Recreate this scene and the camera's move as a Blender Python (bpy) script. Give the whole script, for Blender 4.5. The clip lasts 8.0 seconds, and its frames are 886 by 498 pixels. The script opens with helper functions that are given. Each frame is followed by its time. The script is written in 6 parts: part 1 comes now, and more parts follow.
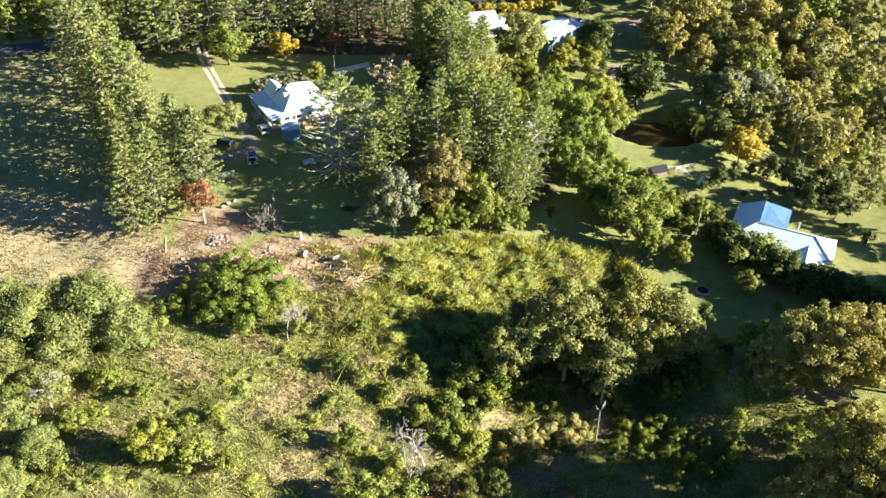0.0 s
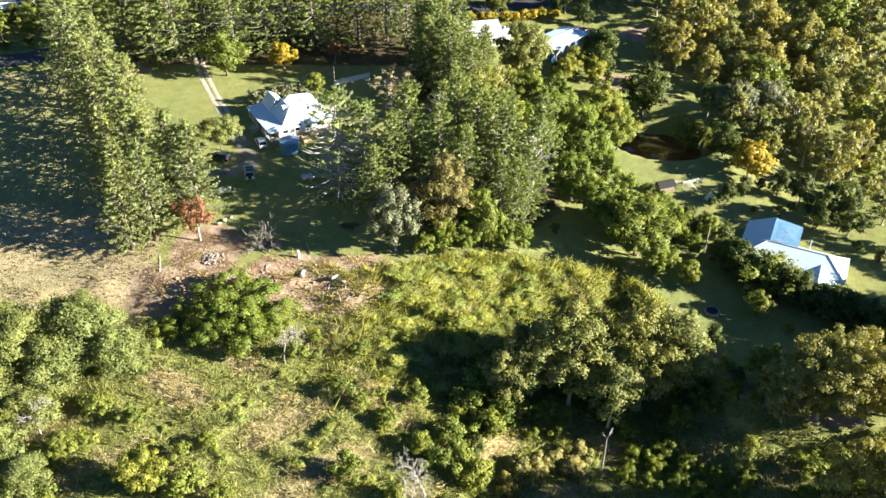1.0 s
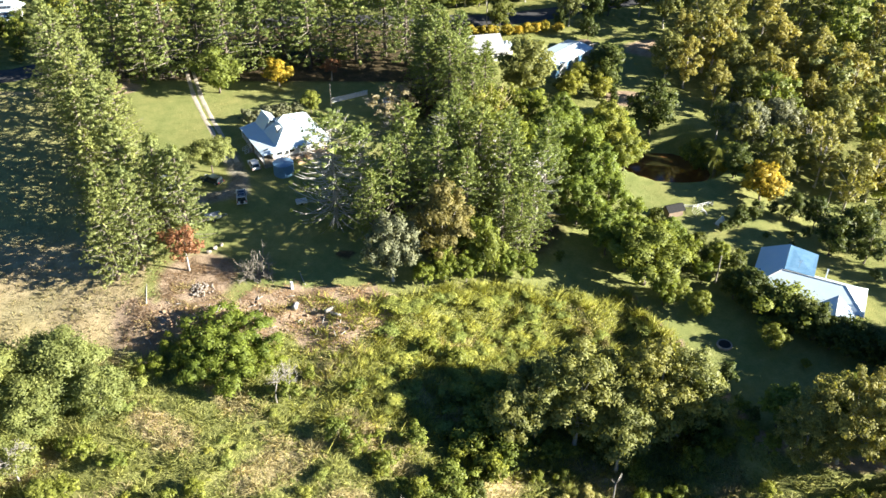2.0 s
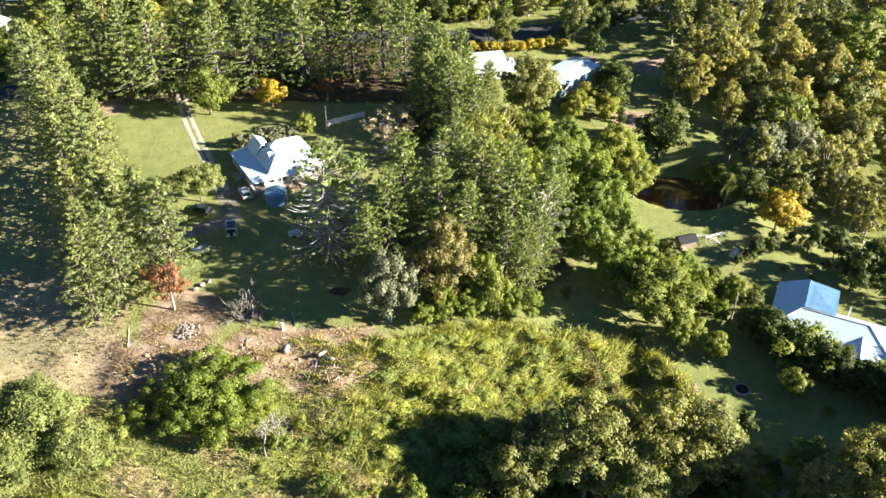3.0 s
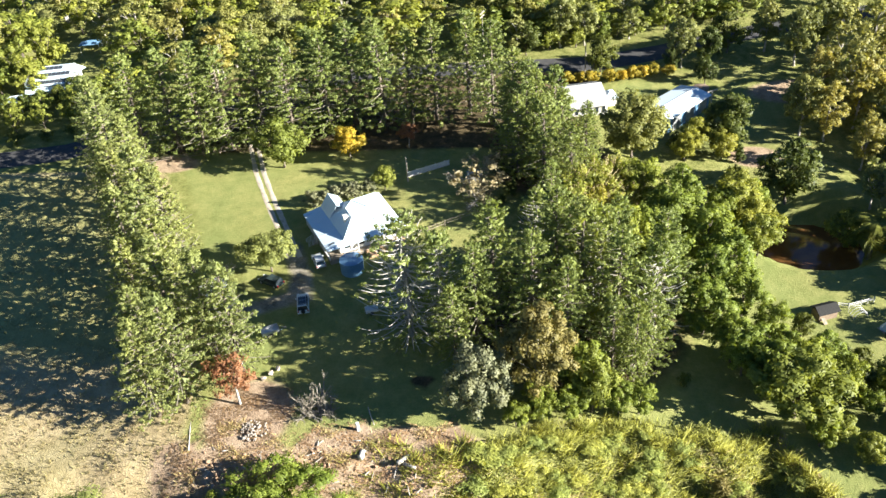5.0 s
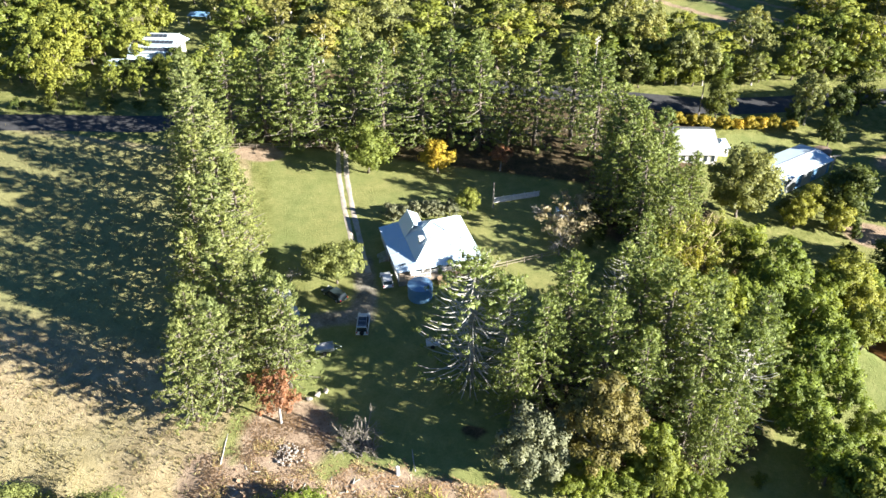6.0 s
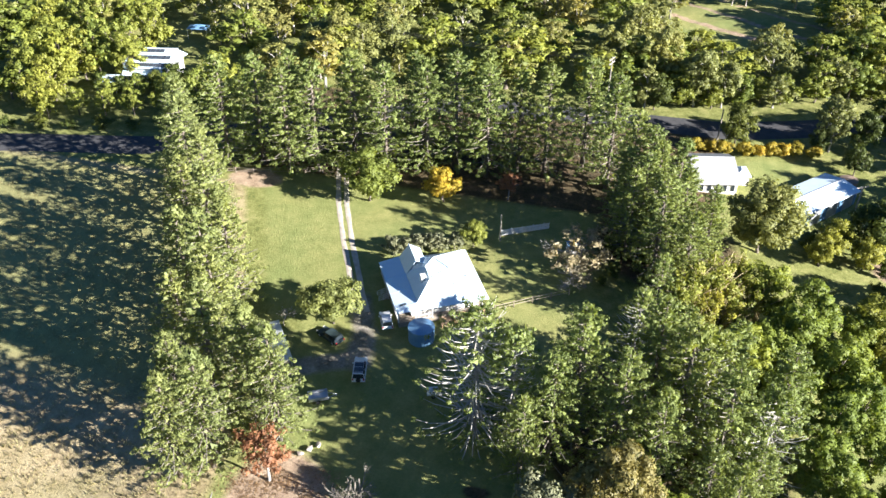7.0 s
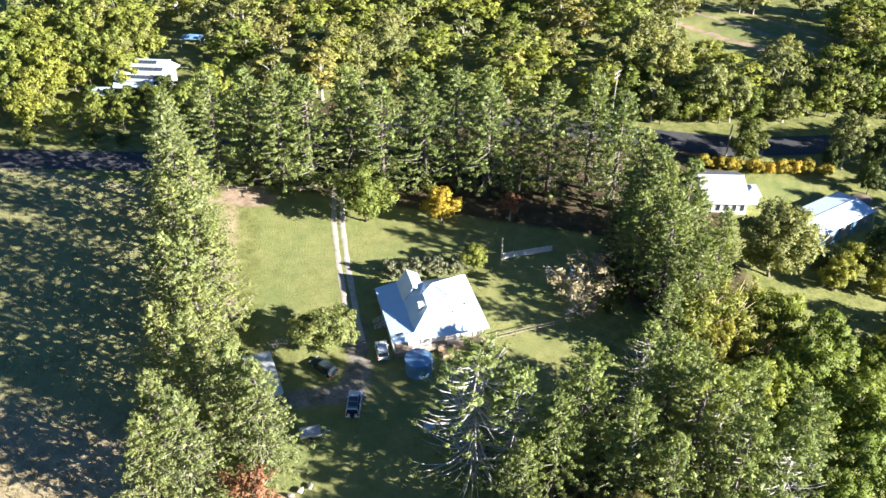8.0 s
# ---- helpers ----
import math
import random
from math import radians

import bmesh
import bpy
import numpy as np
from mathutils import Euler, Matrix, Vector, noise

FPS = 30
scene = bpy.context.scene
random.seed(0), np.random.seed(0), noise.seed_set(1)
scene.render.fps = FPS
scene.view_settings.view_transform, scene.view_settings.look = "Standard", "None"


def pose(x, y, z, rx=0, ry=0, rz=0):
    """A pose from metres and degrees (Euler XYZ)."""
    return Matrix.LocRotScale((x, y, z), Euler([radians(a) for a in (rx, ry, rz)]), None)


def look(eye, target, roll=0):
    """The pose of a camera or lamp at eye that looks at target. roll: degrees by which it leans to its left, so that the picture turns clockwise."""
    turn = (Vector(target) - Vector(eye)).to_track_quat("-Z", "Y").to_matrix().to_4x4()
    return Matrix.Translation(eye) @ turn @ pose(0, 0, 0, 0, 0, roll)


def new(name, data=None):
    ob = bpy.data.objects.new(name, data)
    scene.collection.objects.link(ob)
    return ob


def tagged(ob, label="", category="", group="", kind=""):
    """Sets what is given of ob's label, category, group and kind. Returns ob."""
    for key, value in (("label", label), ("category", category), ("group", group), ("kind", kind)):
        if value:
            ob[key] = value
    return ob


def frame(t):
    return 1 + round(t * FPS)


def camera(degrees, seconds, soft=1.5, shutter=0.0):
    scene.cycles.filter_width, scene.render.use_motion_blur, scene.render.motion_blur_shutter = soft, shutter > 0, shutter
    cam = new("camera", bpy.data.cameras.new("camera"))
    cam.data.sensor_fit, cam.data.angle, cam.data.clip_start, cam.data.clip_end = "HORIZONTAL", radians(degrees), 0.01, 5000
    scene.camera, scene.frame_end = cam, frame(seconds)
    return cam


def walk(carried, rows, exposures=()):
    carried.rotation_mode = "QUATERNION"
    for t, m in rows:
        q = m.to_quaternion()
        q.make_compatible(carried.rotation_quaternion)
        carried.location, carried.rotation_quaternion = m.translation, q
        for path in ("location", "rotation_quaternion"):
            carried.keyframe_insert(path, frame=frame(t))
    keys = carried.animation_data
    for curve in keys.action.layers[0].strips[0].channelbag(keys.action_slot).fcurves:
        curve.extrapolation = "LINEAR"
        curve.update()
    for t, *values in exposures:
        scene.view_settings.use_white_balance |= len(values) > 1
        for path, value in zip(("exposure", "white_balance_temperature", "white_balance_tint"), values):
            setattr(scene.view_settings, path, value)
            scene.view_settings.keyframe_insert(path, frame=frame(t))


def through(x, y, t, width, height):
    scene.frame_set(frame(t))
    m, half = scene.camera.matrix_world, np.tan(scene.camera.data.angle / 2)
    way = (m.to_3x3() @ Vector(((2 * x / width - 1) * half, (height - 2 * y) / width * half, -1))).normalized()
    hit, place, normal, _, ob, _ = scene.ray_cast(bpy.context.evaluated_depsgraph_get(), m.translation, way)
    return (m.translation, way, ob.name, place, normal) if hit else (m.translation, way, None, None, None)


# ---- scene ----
# ---- the drone's flight: level, straight, then a banked turn to the left ----
cam = camera(54.4, 8.0, 1.5)
# seconds, x, y, z, heading (to the left), pitch, bank
ROWS = [
    (0.0, 0.00, 0.00, 78.50, -0.57, -35.50, -0.80),
    (0.5, 0.04, 1.95, 78.50, -0.54, -35.43, -0.78),
    (1.0, 0.00, 4.82, 78.50, -0.42, -35.38, -0.77),
    (1.5, 0.08, 8.34, 78.47, -0.38, -35.29, -0.74),
    (3.0, 0.32, 21.92, 78.58, -0.24, -35.14, -0.66),
    (3.5, 0.34, 26.91, 78.54, -0.25, -35.08, -0.62),
    (4.0, 0.38, 31.95, 78.46, -0.24, -35.03, -0.60),
    (4.5, 0.36, 36.71, 78.38, -0.24, -34.98, -0.58),
    (4.6, 0.35, 37.78, 78.36, 0.60, -34.95, 0.60),
    (4.7, 0.33, 38.86, 78.34, 2.80, -34.88, 3.60),
    (4.8, 0.31, 39.94, 78.32, 4.75, -34.84, 5.10),
    (4.9, 0.30, 41.03, 78.30, 6.10, -34.88, 5.20),
    (5.0, 0.28, 42.13, 78.28, 7.40, -34.94, 4.66),
    (5.1, 0.18, 43.12, 78.28, 8.30, -34.99, 3.75),
    (5.2, 0.04, 44.10, 78.29, 9.04, -35.03, 2.80),
    (6.3, -1.26, 54.72, 78.41, 14.40, -34.99, -0.66),
    (6.5, -1.56, 56.67, 78.43, 14.48, -34.98, -0.66),
    (7.0, -2.40, 61.28, 78.56, 14.50, -35.02, -0.65),
    (7.5, -3.08, 64.75, 78.60, 14.56, -35.01, -0.63),
    (8.0, -3.66, 67.66, 78.65, 14.63, -35.05, -0.63),
]
EXPOSURE, KELVIN, TINT = 2.16, 5520, 5
walk(cam, [(t, pose(x, y, z, 0, 0, yaw) @ pose(0, 0, 0, 90 + pitch) @ pose(0, 0, 0, 0, 0, -bank)) for t, x, y, z, yaw, pitch, bank in ROWS],
     [(0.0, EXPOSURE, KELVIN, TINT), (4.5, EXPOSURE, KELVIN, TINT), (6.5, EXPOSURE, KELVIN - 250, TINT + 4), (8.0, EXPOSURE, KELVIN - 330, TINT + 6)])

# ---- daylight: low morning sun and clear sky ----
SUN_AT = Vector((0.983, -0.185, 0.0)).normalized()
SUN_UP = radians(21.5)
world = bpy.data.worlds.new("world")
scene.world = world
world.use_nodes = True
sky = world.node_tree.nodes.new("ShaderNodeTexSky")
sky.sky_type, sky.sun_disc = "NISHITA", False
sky.air_density, sky.dust_density, sky.ozone_density = 1.0, 0.0, 6.0
sky.sun_elevation, sky.sun_rotation = SUN_UP, math.atan2(SUN_AT.x, SUN_AT.y)
sky_out = world.node_tree.nodes["Background"]
sky_out.inputs["Strength"].default_value = 0.0245
world.node_tree.links.new(sky.outputs[0], sky_out.inputs[0])
sun = new("sun", bpy.data.lights.new("sun", "SUN"))
sun.data.energy, sun.data.angle, sun.data.color = 5.0, radians(0.55), (1.0, 0.838, 0.64)
sun.matrix_world = look(SUN_AT * math.cos(SUN_UP) * 300 + Vector((0, 0, math.sin(SUN_UP) * 300)), (0, 0, 0))

# ---- materials ----
def shader(name, rough=0.8, metal=0.0, spec=0.3):
    m = bpy.data.materials.new(name)
    m.use_nodes = True
    b = m.node_tree.nodes["Principled BSDF"]
    b.inputs["Roughness"].default_value, b.inputs["Metallic"].default_value = rough, metal
    b.inputs["Specular IOR Level"].default_value = spec
    return m, m.node_tree.nodes, m.node_tree.links, b


def noise_node(m, scale, detail=4.0, rough=0.6, world_space=True):
    n = m.node_tree.nodes.new("ShaderNodeTexNoise")
    n.inputs["Scale"].default_value, n.inputs["Detail"].default_value, n.inputs["Roughness"].default_value = scale, detail, rough
    if world_space:
        g = m.node_tree.nodes.new("ShaderNodeNewGeometry")
        m.node_tree.links.new(g.outputs["Position"], n.inputs["Vector"])
    else:
        g = m.node_tree.nodes.new("ShaderNodeTexCoord")
        m.node_tree.links.new(g.outputs["Object"], n.inputs["Vector"])
    return n.outputs["Fac"]


def ramp(m, fac, *stops):
    r = m.node_tree.nodes.new("ShaderNodeValToRGB")
    el = r.color_ramp.elements
    while len(el) < len(stops):
        el.new(0.5)
    for e, (at, c) in zip(el, stops):
        e.position, e.color = at, (*c, 1)
    m.node_tree.links.new(fac, r.inputs[0])
    return r.outputs[0]


def blend(m, fac, a, b, kind="MIX"):
    n = m.node_tree.nodes.new("ShaderNodeMix")
    n.data_type, n.blend_type = "RGBA", kind
    for socket, v in zip((n.inputs["Factor"], n.inputs["A"], n.inputs["B"]), (fac, a, b)):
        if isinstance(v, (int, float)):
            socket.default_value = v
        elif isinstance(v, tuple):
            socket.default_value = (*v, 1)
        else:
            m.node_tree.links.new(v, socket)
    return n.outputs["Result"]


def maths(m, op, a, b=0.0):
    n = m.node_tree.nodes.new("ShaderNodeMath")
    n.operation = op
    n.use_clamp = True
    for socket, v in zip(n.inputs, (a, b)):
        if isinstance(v, (int, float)):
            socket.default_value = v
        else:
            m.node_tree.links.new(v, socket)
    return n.outputs[0]


def bump(m, b, height, strength=0.4, dist=0.05):
    n = m.node_tree.nodes.new("ShaderNodeBump")
    n.inputs["Strength"].default_value, n.inputs["Distance"].default_value = strength, dist
    m.node_tree.links.new(height, n.inputs["Height"])
    m.node_tree.links.new(n.outputs[0], b.inputs["Normal"])


def plain(name, low, high, scale=3.0, rough=0.7, metal=0.0, spec=0.3, relief=0.3, fine=None):
    """Two close colours mottled at two scales, with fine relief."""
    m, nodes, links, b = shader(name, rough, metal, spec)
    big, small = noise_node(m, scale), noise_node(m, fine or scale * 7)
    mixed = maths(m, "ADD", maths(m, "MULTIPLY", big, 0.6), maths(m, "MULTIPLY", small, 0.4))
    links.new(ramp(m, mixed, (0.35, low), (0.65, high)), b.inputs["Base Color"])
    if relief:
        bump(m, b, small, relief, 0.02)
    return m


def leaves(name, dark, light, through=0.35, varied=1.0, gloss=0.3, tones=(0.36, 1.02)):
    """Foliage: every leaf clump has its own tone, every tree its own cast."""
    m, nodes, links, b = shader(name, 0.55, 0.0, gloss)
    geo, info = nodes.new("ShaderNodeNewGeometry"), nodes.new("ShaderNodeObjectInfo")
    near = tuple(a + (b - a) * tones[0] for a, b in zip(dark, light))
    far = tuple(a + (b - a) * tones[1] for a, b in zip(dark, light))
    colour = ramp(m, geo.outputs["Random Per Island"], (0.05, near), (0.95, far))
    patch = noise_node(m, 0.55, 2.0)
    colour = blend(m, 1.0, colour, ramp(m, patch, (0.3, (0.72, 0.75, 0.70)), (0.7, (1.2, 1.16, 1.0))), "MULTIPLY")
    cast = ramp(m, info.outputs["Random"], (0.0, (0.82, 0.88, 0.88)), (0.5, (1.0, 1.0, 0.95)), (1.0, (1.22, 1.12, 0.85)))
    colour = blend(m, varied, colour, cast, "MULTIPLY")
    links.new(colour, b.inputs["Base Color"])
    lit = nodes.new("ShaderNodeBsdfTranslucent")
    links.new(blend(m, 1.0, colour, (1.25, 1.2, 0.55), "MULTIPLY"), lit.inputs["Color"])
    mix = nodes.new("ShaderNodeMixShader")
    mix.inputs[0].default_value = through * 0.9
    links.new(b.outputs[0], mix.inputs[1]), links.new(lit.outputs[0], mix.inputs[2])
    links.new(mix.outputs[0], nodes["Material Output"].inputs["Surface"])
    return m


BARK = plain("bark", (0.10, 0.08, 0.06), (0.22, 0.19, 0.15), 1.5, 0.9)
BARK_PALE = plain("bark_pale", (0.30, 0.27, 0.23), (0.52, 0.49, 0.44), 1.5, 0.85)
TWIG_PALE = plain("twig_pale", (0.36, 0.34, 0.30), (0.56, 0.53, 0.48), 2.0, 0.85)
TWIG = plain("twig", (0.15, 0.13, 0.10), (0.32, 0.29, 0.24), 2.0, 0.85)
DEADWOOD = plain("deadwood", (0.30, 0.27, 0.23), (0.52, 0.48, 0.42), 2.0, 0.9)
PINE = leaves("pine_leaf", (0.098, 0.132, 0.038), (0.285, 0.335, 0.105), 0.34, 0.45)
PINE_YELLOW = leaves("pine_leaf_yellow", (0.120, 0.148, 0.048), (0.320, 0.355, 0.130), 0.36, 0.35)
GUM = leaves("gum_leaf", (0.104, 0.120, 0.038), (0.310, 0.320, 0.112), 0.34, 0.7)
GUM_BROWN = leaves("gum_leaf_brown", (0.150, 0.152, 0.050), (0.410, 0.388, 0.138), 0.42, 0.7)
BRIGHT = leaves("bright_leaf", (0.084, 0.120, 0.018), (0.262, 0.312, 0.054), 0.38)
LIME = leaves("lime_leaf", (0.12, 0.142, 0.020), (0.315, 0.34, 0.075), 0.4)
SILVER = leaves("silver_leaf", (0.105, 0.115, 0.064), (0.255, 0.262, 0.160), 0.2, 0.15)
TAWNY = leaves("tawny_leaf", (0.122, 0.110, 0.034), (0.278, 0.246, 0.092), 0.3, 0.2)
GOLD = leaves("gold_leaf", (0.22, 0.185, 0.018), (0.50, 0.40, 0.055), 0.4)
RUST = leaves("rust_leaf", (0.19, 0.090, 0.050), (0.36, 0.185, 0.105), 0.3, 0.3)
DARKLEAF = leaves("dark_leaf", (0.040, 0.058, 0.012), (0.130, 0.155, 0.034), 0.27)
FROND = leaves("frond", (0.075, 0.10, 0.018), (0.25, 0.26, 0.055), 0.35)
GRASS_GREEN = leaves("grass_green", (0.22, 0.245, 0.072), (0.53, 0.53, 0.20), 0.38, 0.4, tones=(0.0, 1.1))
GRASS_DRY = leaves("grass_dry", (0.34, 0.285, 0.145), (0.66, 0.56, 0.32), 0.3, tones=(0.0, 1.1))
VINE = leaves("vine_leaf", (0.095, 0.128, 0.022), (0.280, 0.315, 0.066), 0.35)
WEED = leaves("weed_leaf", (0.22, 0.255, 0.068), (0.49, 0.525, 0.170), 0.42, tones=(0.15, 1.05))
REED = leaves("reed_leaf", (0.18, 0.17, 0.05), (0.42, 0.37, 0.14), 0.35)
WILD = leaves("wild_leaf", (0.128, 0.152, 0.048), (0.310, 0.338, 0.115), 0.35, 0.3)
FALLEN = leaves("fallen_leaf", (0.14, 0.075, 0.045), (0.44, 0.30, 0.19), 0.1)
BRONZE = leaves("bronze_leaf", (0.16, 0.142, 0.10), (0.34, 0.305, 0.23), 0.2)
BAMBOO = plain("bamboo", (0.42, 0.33, 0.15), (0.62, 0.52, 0.28), 2.0, 0.6)
BAMBOO_LEAF = leaves("bamboo_leaf", (0.14, 0.165, 0.026), (0.36, 0.37, 0.08), 0.38)


def ground_material():
    m, nodes, links, b = shader("ground", 0.95, 0.0, 0.1)

    def zone(name):
        n = nodes.new("ShaderNodeAttribute")
        n.attribute_name = name
        return n.outputs["Fac"]

    wide, mid, fine, grit = noise_node(m, 0.06, 3), noise_node(m, 0.5, 5), noise_node(m, 2.6, 5, 0.7), noise_node(m, 11.0, 3, 0.7)
    both = maths(m, "ADD", maths(m, "MULTIPLY", mid, 0.55), maths(m, "MULTIPLY", fine, 0.45))

    def edge(name, soft=0.16):
        v = maths(m, "ADD", zone(name), maths(m, "MULTIPLY", maths(m, "SUBTRACT", both, 0.5), 0.5))
        n = nodes.new("ShaderNodeMapRange")
        n.inputs["From Min"].default_value, n.inputs["From Max"].default_value = 0.5 - soft, 0.5 + soft
        links.new(v, n.inputs["Value"])
        return n.outputs[0]

    scrub = ramp(m, both, (0.34, (0.11, 0.125, 0.034)), (0.52, (0.23, 0.24, 0.075)), (0.70, (0.39, 0.36, 0.15)))
    lawn = ramp(m, both, (0.30, (0.172, 0.196, 0.064)), (0.55, (0.272, 0.278, 0.100)), (0.75, (0.358, 0.336, 0.142)))
    lawn = blend(m, 0.7, lawn, ramp(m, wide, (0.35, (0.8, 0.9, 0.8)), (0.65, (1.12, 1.05, 1.0))), "MULTIPLY")
    field = ramp(m, both, (0.33, (0.27, 0.21, 0.11)), (0.5, (0.41, 0.33, 0.185)), (0.68, (0.53, 0.44, 0.265)))
    field = blend(m, ramp(m, wide, (0.45, (0, 0, 0)), (0.62, (0.28, 0.28, 0.28))), field, (0.20, 0.22, 0.085))
    dirt = ramp(m, both, (0.34, (0.19, 0.135, 0.088)), (0.50, (0.37, 0.275, 0.185)), (0.70, (0.53, 0.42, 0.295)))
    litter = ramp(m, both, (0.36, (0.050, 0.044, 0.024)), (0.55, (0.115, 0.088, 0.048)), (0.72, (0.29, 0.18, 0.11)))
    gravel = ramp(m, both, (0.34, (0.13, 0.115, 0.08)), (0.5, (0.26, 0.235, 0.18)), (0.68, (0.44, 0.40, 0.33)))
    c = scrub
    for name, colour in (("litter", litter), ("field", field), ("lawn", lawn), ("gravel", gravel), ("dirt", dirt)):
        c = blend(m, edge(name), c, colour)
    c = blend(m, 0.5, c, ramp(m, grit, (0.3, (0.7, 0.7, 0.7)), (0.7, (1.3, 1.3, 1.3))), "MULTIPLY")
    links.new(c, b.inputs["Base Color"])
    bump(m, b, maths(m, "ADD", maths(m, "MULTIPLY", fine, 0.6), maths(m, "MULTIPLY", grit, 0.4)), 0.9, 0.25)
    return m


GROUND = ground_material()
GRAVEL = plain("gravel", (0.36, 0.31, 0.24), (0.62, 0.55, 0.45), 0.9, 0.95)
ASPHALT = plain("asphalt", (0.045, 0.045, 0.048), (0.085, 0.083, 0.082), 0.8, 0.9)
ROOF = plain("roof_paint", (0.61, 0.74, 0.84), (0.69, 0.79, 0.87), 0.6, 0.28, 0.0, 0.5, 0.05)
ROOF_GREY = plain("roof_grey", (0.36, 0.36, 0.36), (0.50, 0.49, 0.47), 0.8, 0.5, 0.0, 0.4, 0.1)
SLATE = plain("roof_slate", (0.13, 0.14, 0.15), (0.22, 0.23, 0.24), 0.8, 0.6)
ROOF_OLD = plain("roof_old", (0.52, 0.53, 0.52), (0.70, 0.70, 0.68), 0.8, 0.5, 0.0, 0.4, 0.1)
WALL_WHITE = plain("wall_white", (0.70, 0.68, 0.63), (0.82, 0.80, 0.76), 0.9, 0.6)
WALL_TAN = plain("wall_tan", (0.52, 0.34, 0.18), (0.66, 0.46, 0.27), 0.9, 0.7)
WATER, wn, wl, wb = shader("pond_water", 0.06, 0.0, 0.5)
wl.new(ramp(WATER, noise_node(WATER, 0.25), (0.35, (0.11, 0.055, 0.018)), (0.7, (0.19, 0.098, 0.034))), wb.inputs["Base Color"])
bump(WATER, wb, noise_node(WATER, 1.2), 0.05, 0.02)
GLASS_DARK, gn, gl, gb = shader("window_glass", 0.05, 0.0, 0.5)
gl.new(ramp(GLASS_DARK, noise_node(GLASS_DARK, 0.8), (0.3, (0.015, 0.02, 0.025)), (0.7, (0.04, 0.05, 0.06))), gb.inputs["Base Color"])
PANEL, gn, gl, gb = shader("solar_cell", 0.12, 0.0, 0.5)
gl.new(ramp(PANEL, noise_node(PANEL, 2.0), (0.3, (0.045, 0.052, 0.065)), (0.7, (0.075, 0.083, 0.098))), gb.inputs["Base Color"])
PAINT_WHITE = plain("car_white", (0.74, 0.74, 0.73), (0.82, 0.82, 0.81), 0.5, 0.25, 0.0, 0.5, 0.0)
PAINT_DARK = plain("car_dark", (0.030, 0.045, 0.050), (0.05, 0.07, 0.075), 0.5, 0.25, 0.0, 0.5, 0.0)
RUBBER = plain("rubber", (0.015, 0.015, 0.015), (0.035, 0.034, 0.033), 4.0, 0.85)
STEEL = plain("galvanised", (0.42, 0.44, 0.46), (0.60, 0.61, 0.62), 1.2, 0.4, 0.6, 0.4, 0.05)
SHEET_BLUE = plain("blue_sheet", (0.12, 0.23, 0.38), (0.19, 0.32, 0.48), 0.7, 0.45, 0.0, 0.4, 0.1)
LAMP_RED = plain("tail_lamp", (0.35, 0.02, 0.02), (0.5, 0.04, 0.03), 3.0, 0.2)
LAMP_CLEAR = plain("head_lamp", (0.6, 0.6, 0.6), (0.8, 0.8, 0.8), 3.0, 0.1)
PATIO = plain("patio_sheet", (0.10, 0.20, 0.32), (0.18, 0.30, 0.44), 0.7, 0.2, 0.0, 0.5, 0.05)
TANK_BROWN = plain("tank_brown", (0.20, 0.15, 0.11), (0.30, 0.23, 0.17), 1.0, 0.6)
TARP = plain("tarpaulin", (0.50, 0.58, 0.64), (0.66, 0.72, 0.76), 0.9, 0.5)
TIMBER = plain("weathered_timber", (0.22, 0.17, 0.12), (0.42, 0.36, 0.29), 2.5, 0.85)
TIMBER_WHITE = plain("white_timber", (0.66, 0.66, 0.64), (0.82, 0.82, 0.80), 1.4, 0.6)
STONE = plain("stone", (0.26, 0.22, 0.18), (0.48, 0.43, 0.37), 1.5, 0.9)
EARTH = plain("earth", (0.19, 0.115, 0.07), (0.44, 0.31, 0.20), 1.3, 0.95)
POLE = plain("pole_timber", (0.26, 0.23, 0.19), (0.44, 0.40, 0.35), 2.0, 0.85)
WIRE = plain("wire", (0.03, 0.03, 0.03), (0.06, 0.06, 0.06), 1.0, 0.5)
# ---- the lie of the land ----
def ease(a, b, v):
    """Smooth step from 0 at a to 1 at b."""
    s = np.clip((v - a) / (b - a), 0.0, 1.0)
    return s * s * (3 - 2 * s)


POND = (47.0, 168.0, 9.0, 8.0, -11.0)          # middle, half lengths, water level


def brow(x):
    """The y at which the plateau breaks off into the gully."""
    return (np.interp(x, [-130, -60, -12, 6, 16, 31, 38, 46, 75, 130], [117, 114, 115.5, 120, 122, 122.6, 112, 95, 86, 80])
            + 0.9 * np.sin(x * 0.21) + 0.5 * np.sin(x * 0.63 + 1))


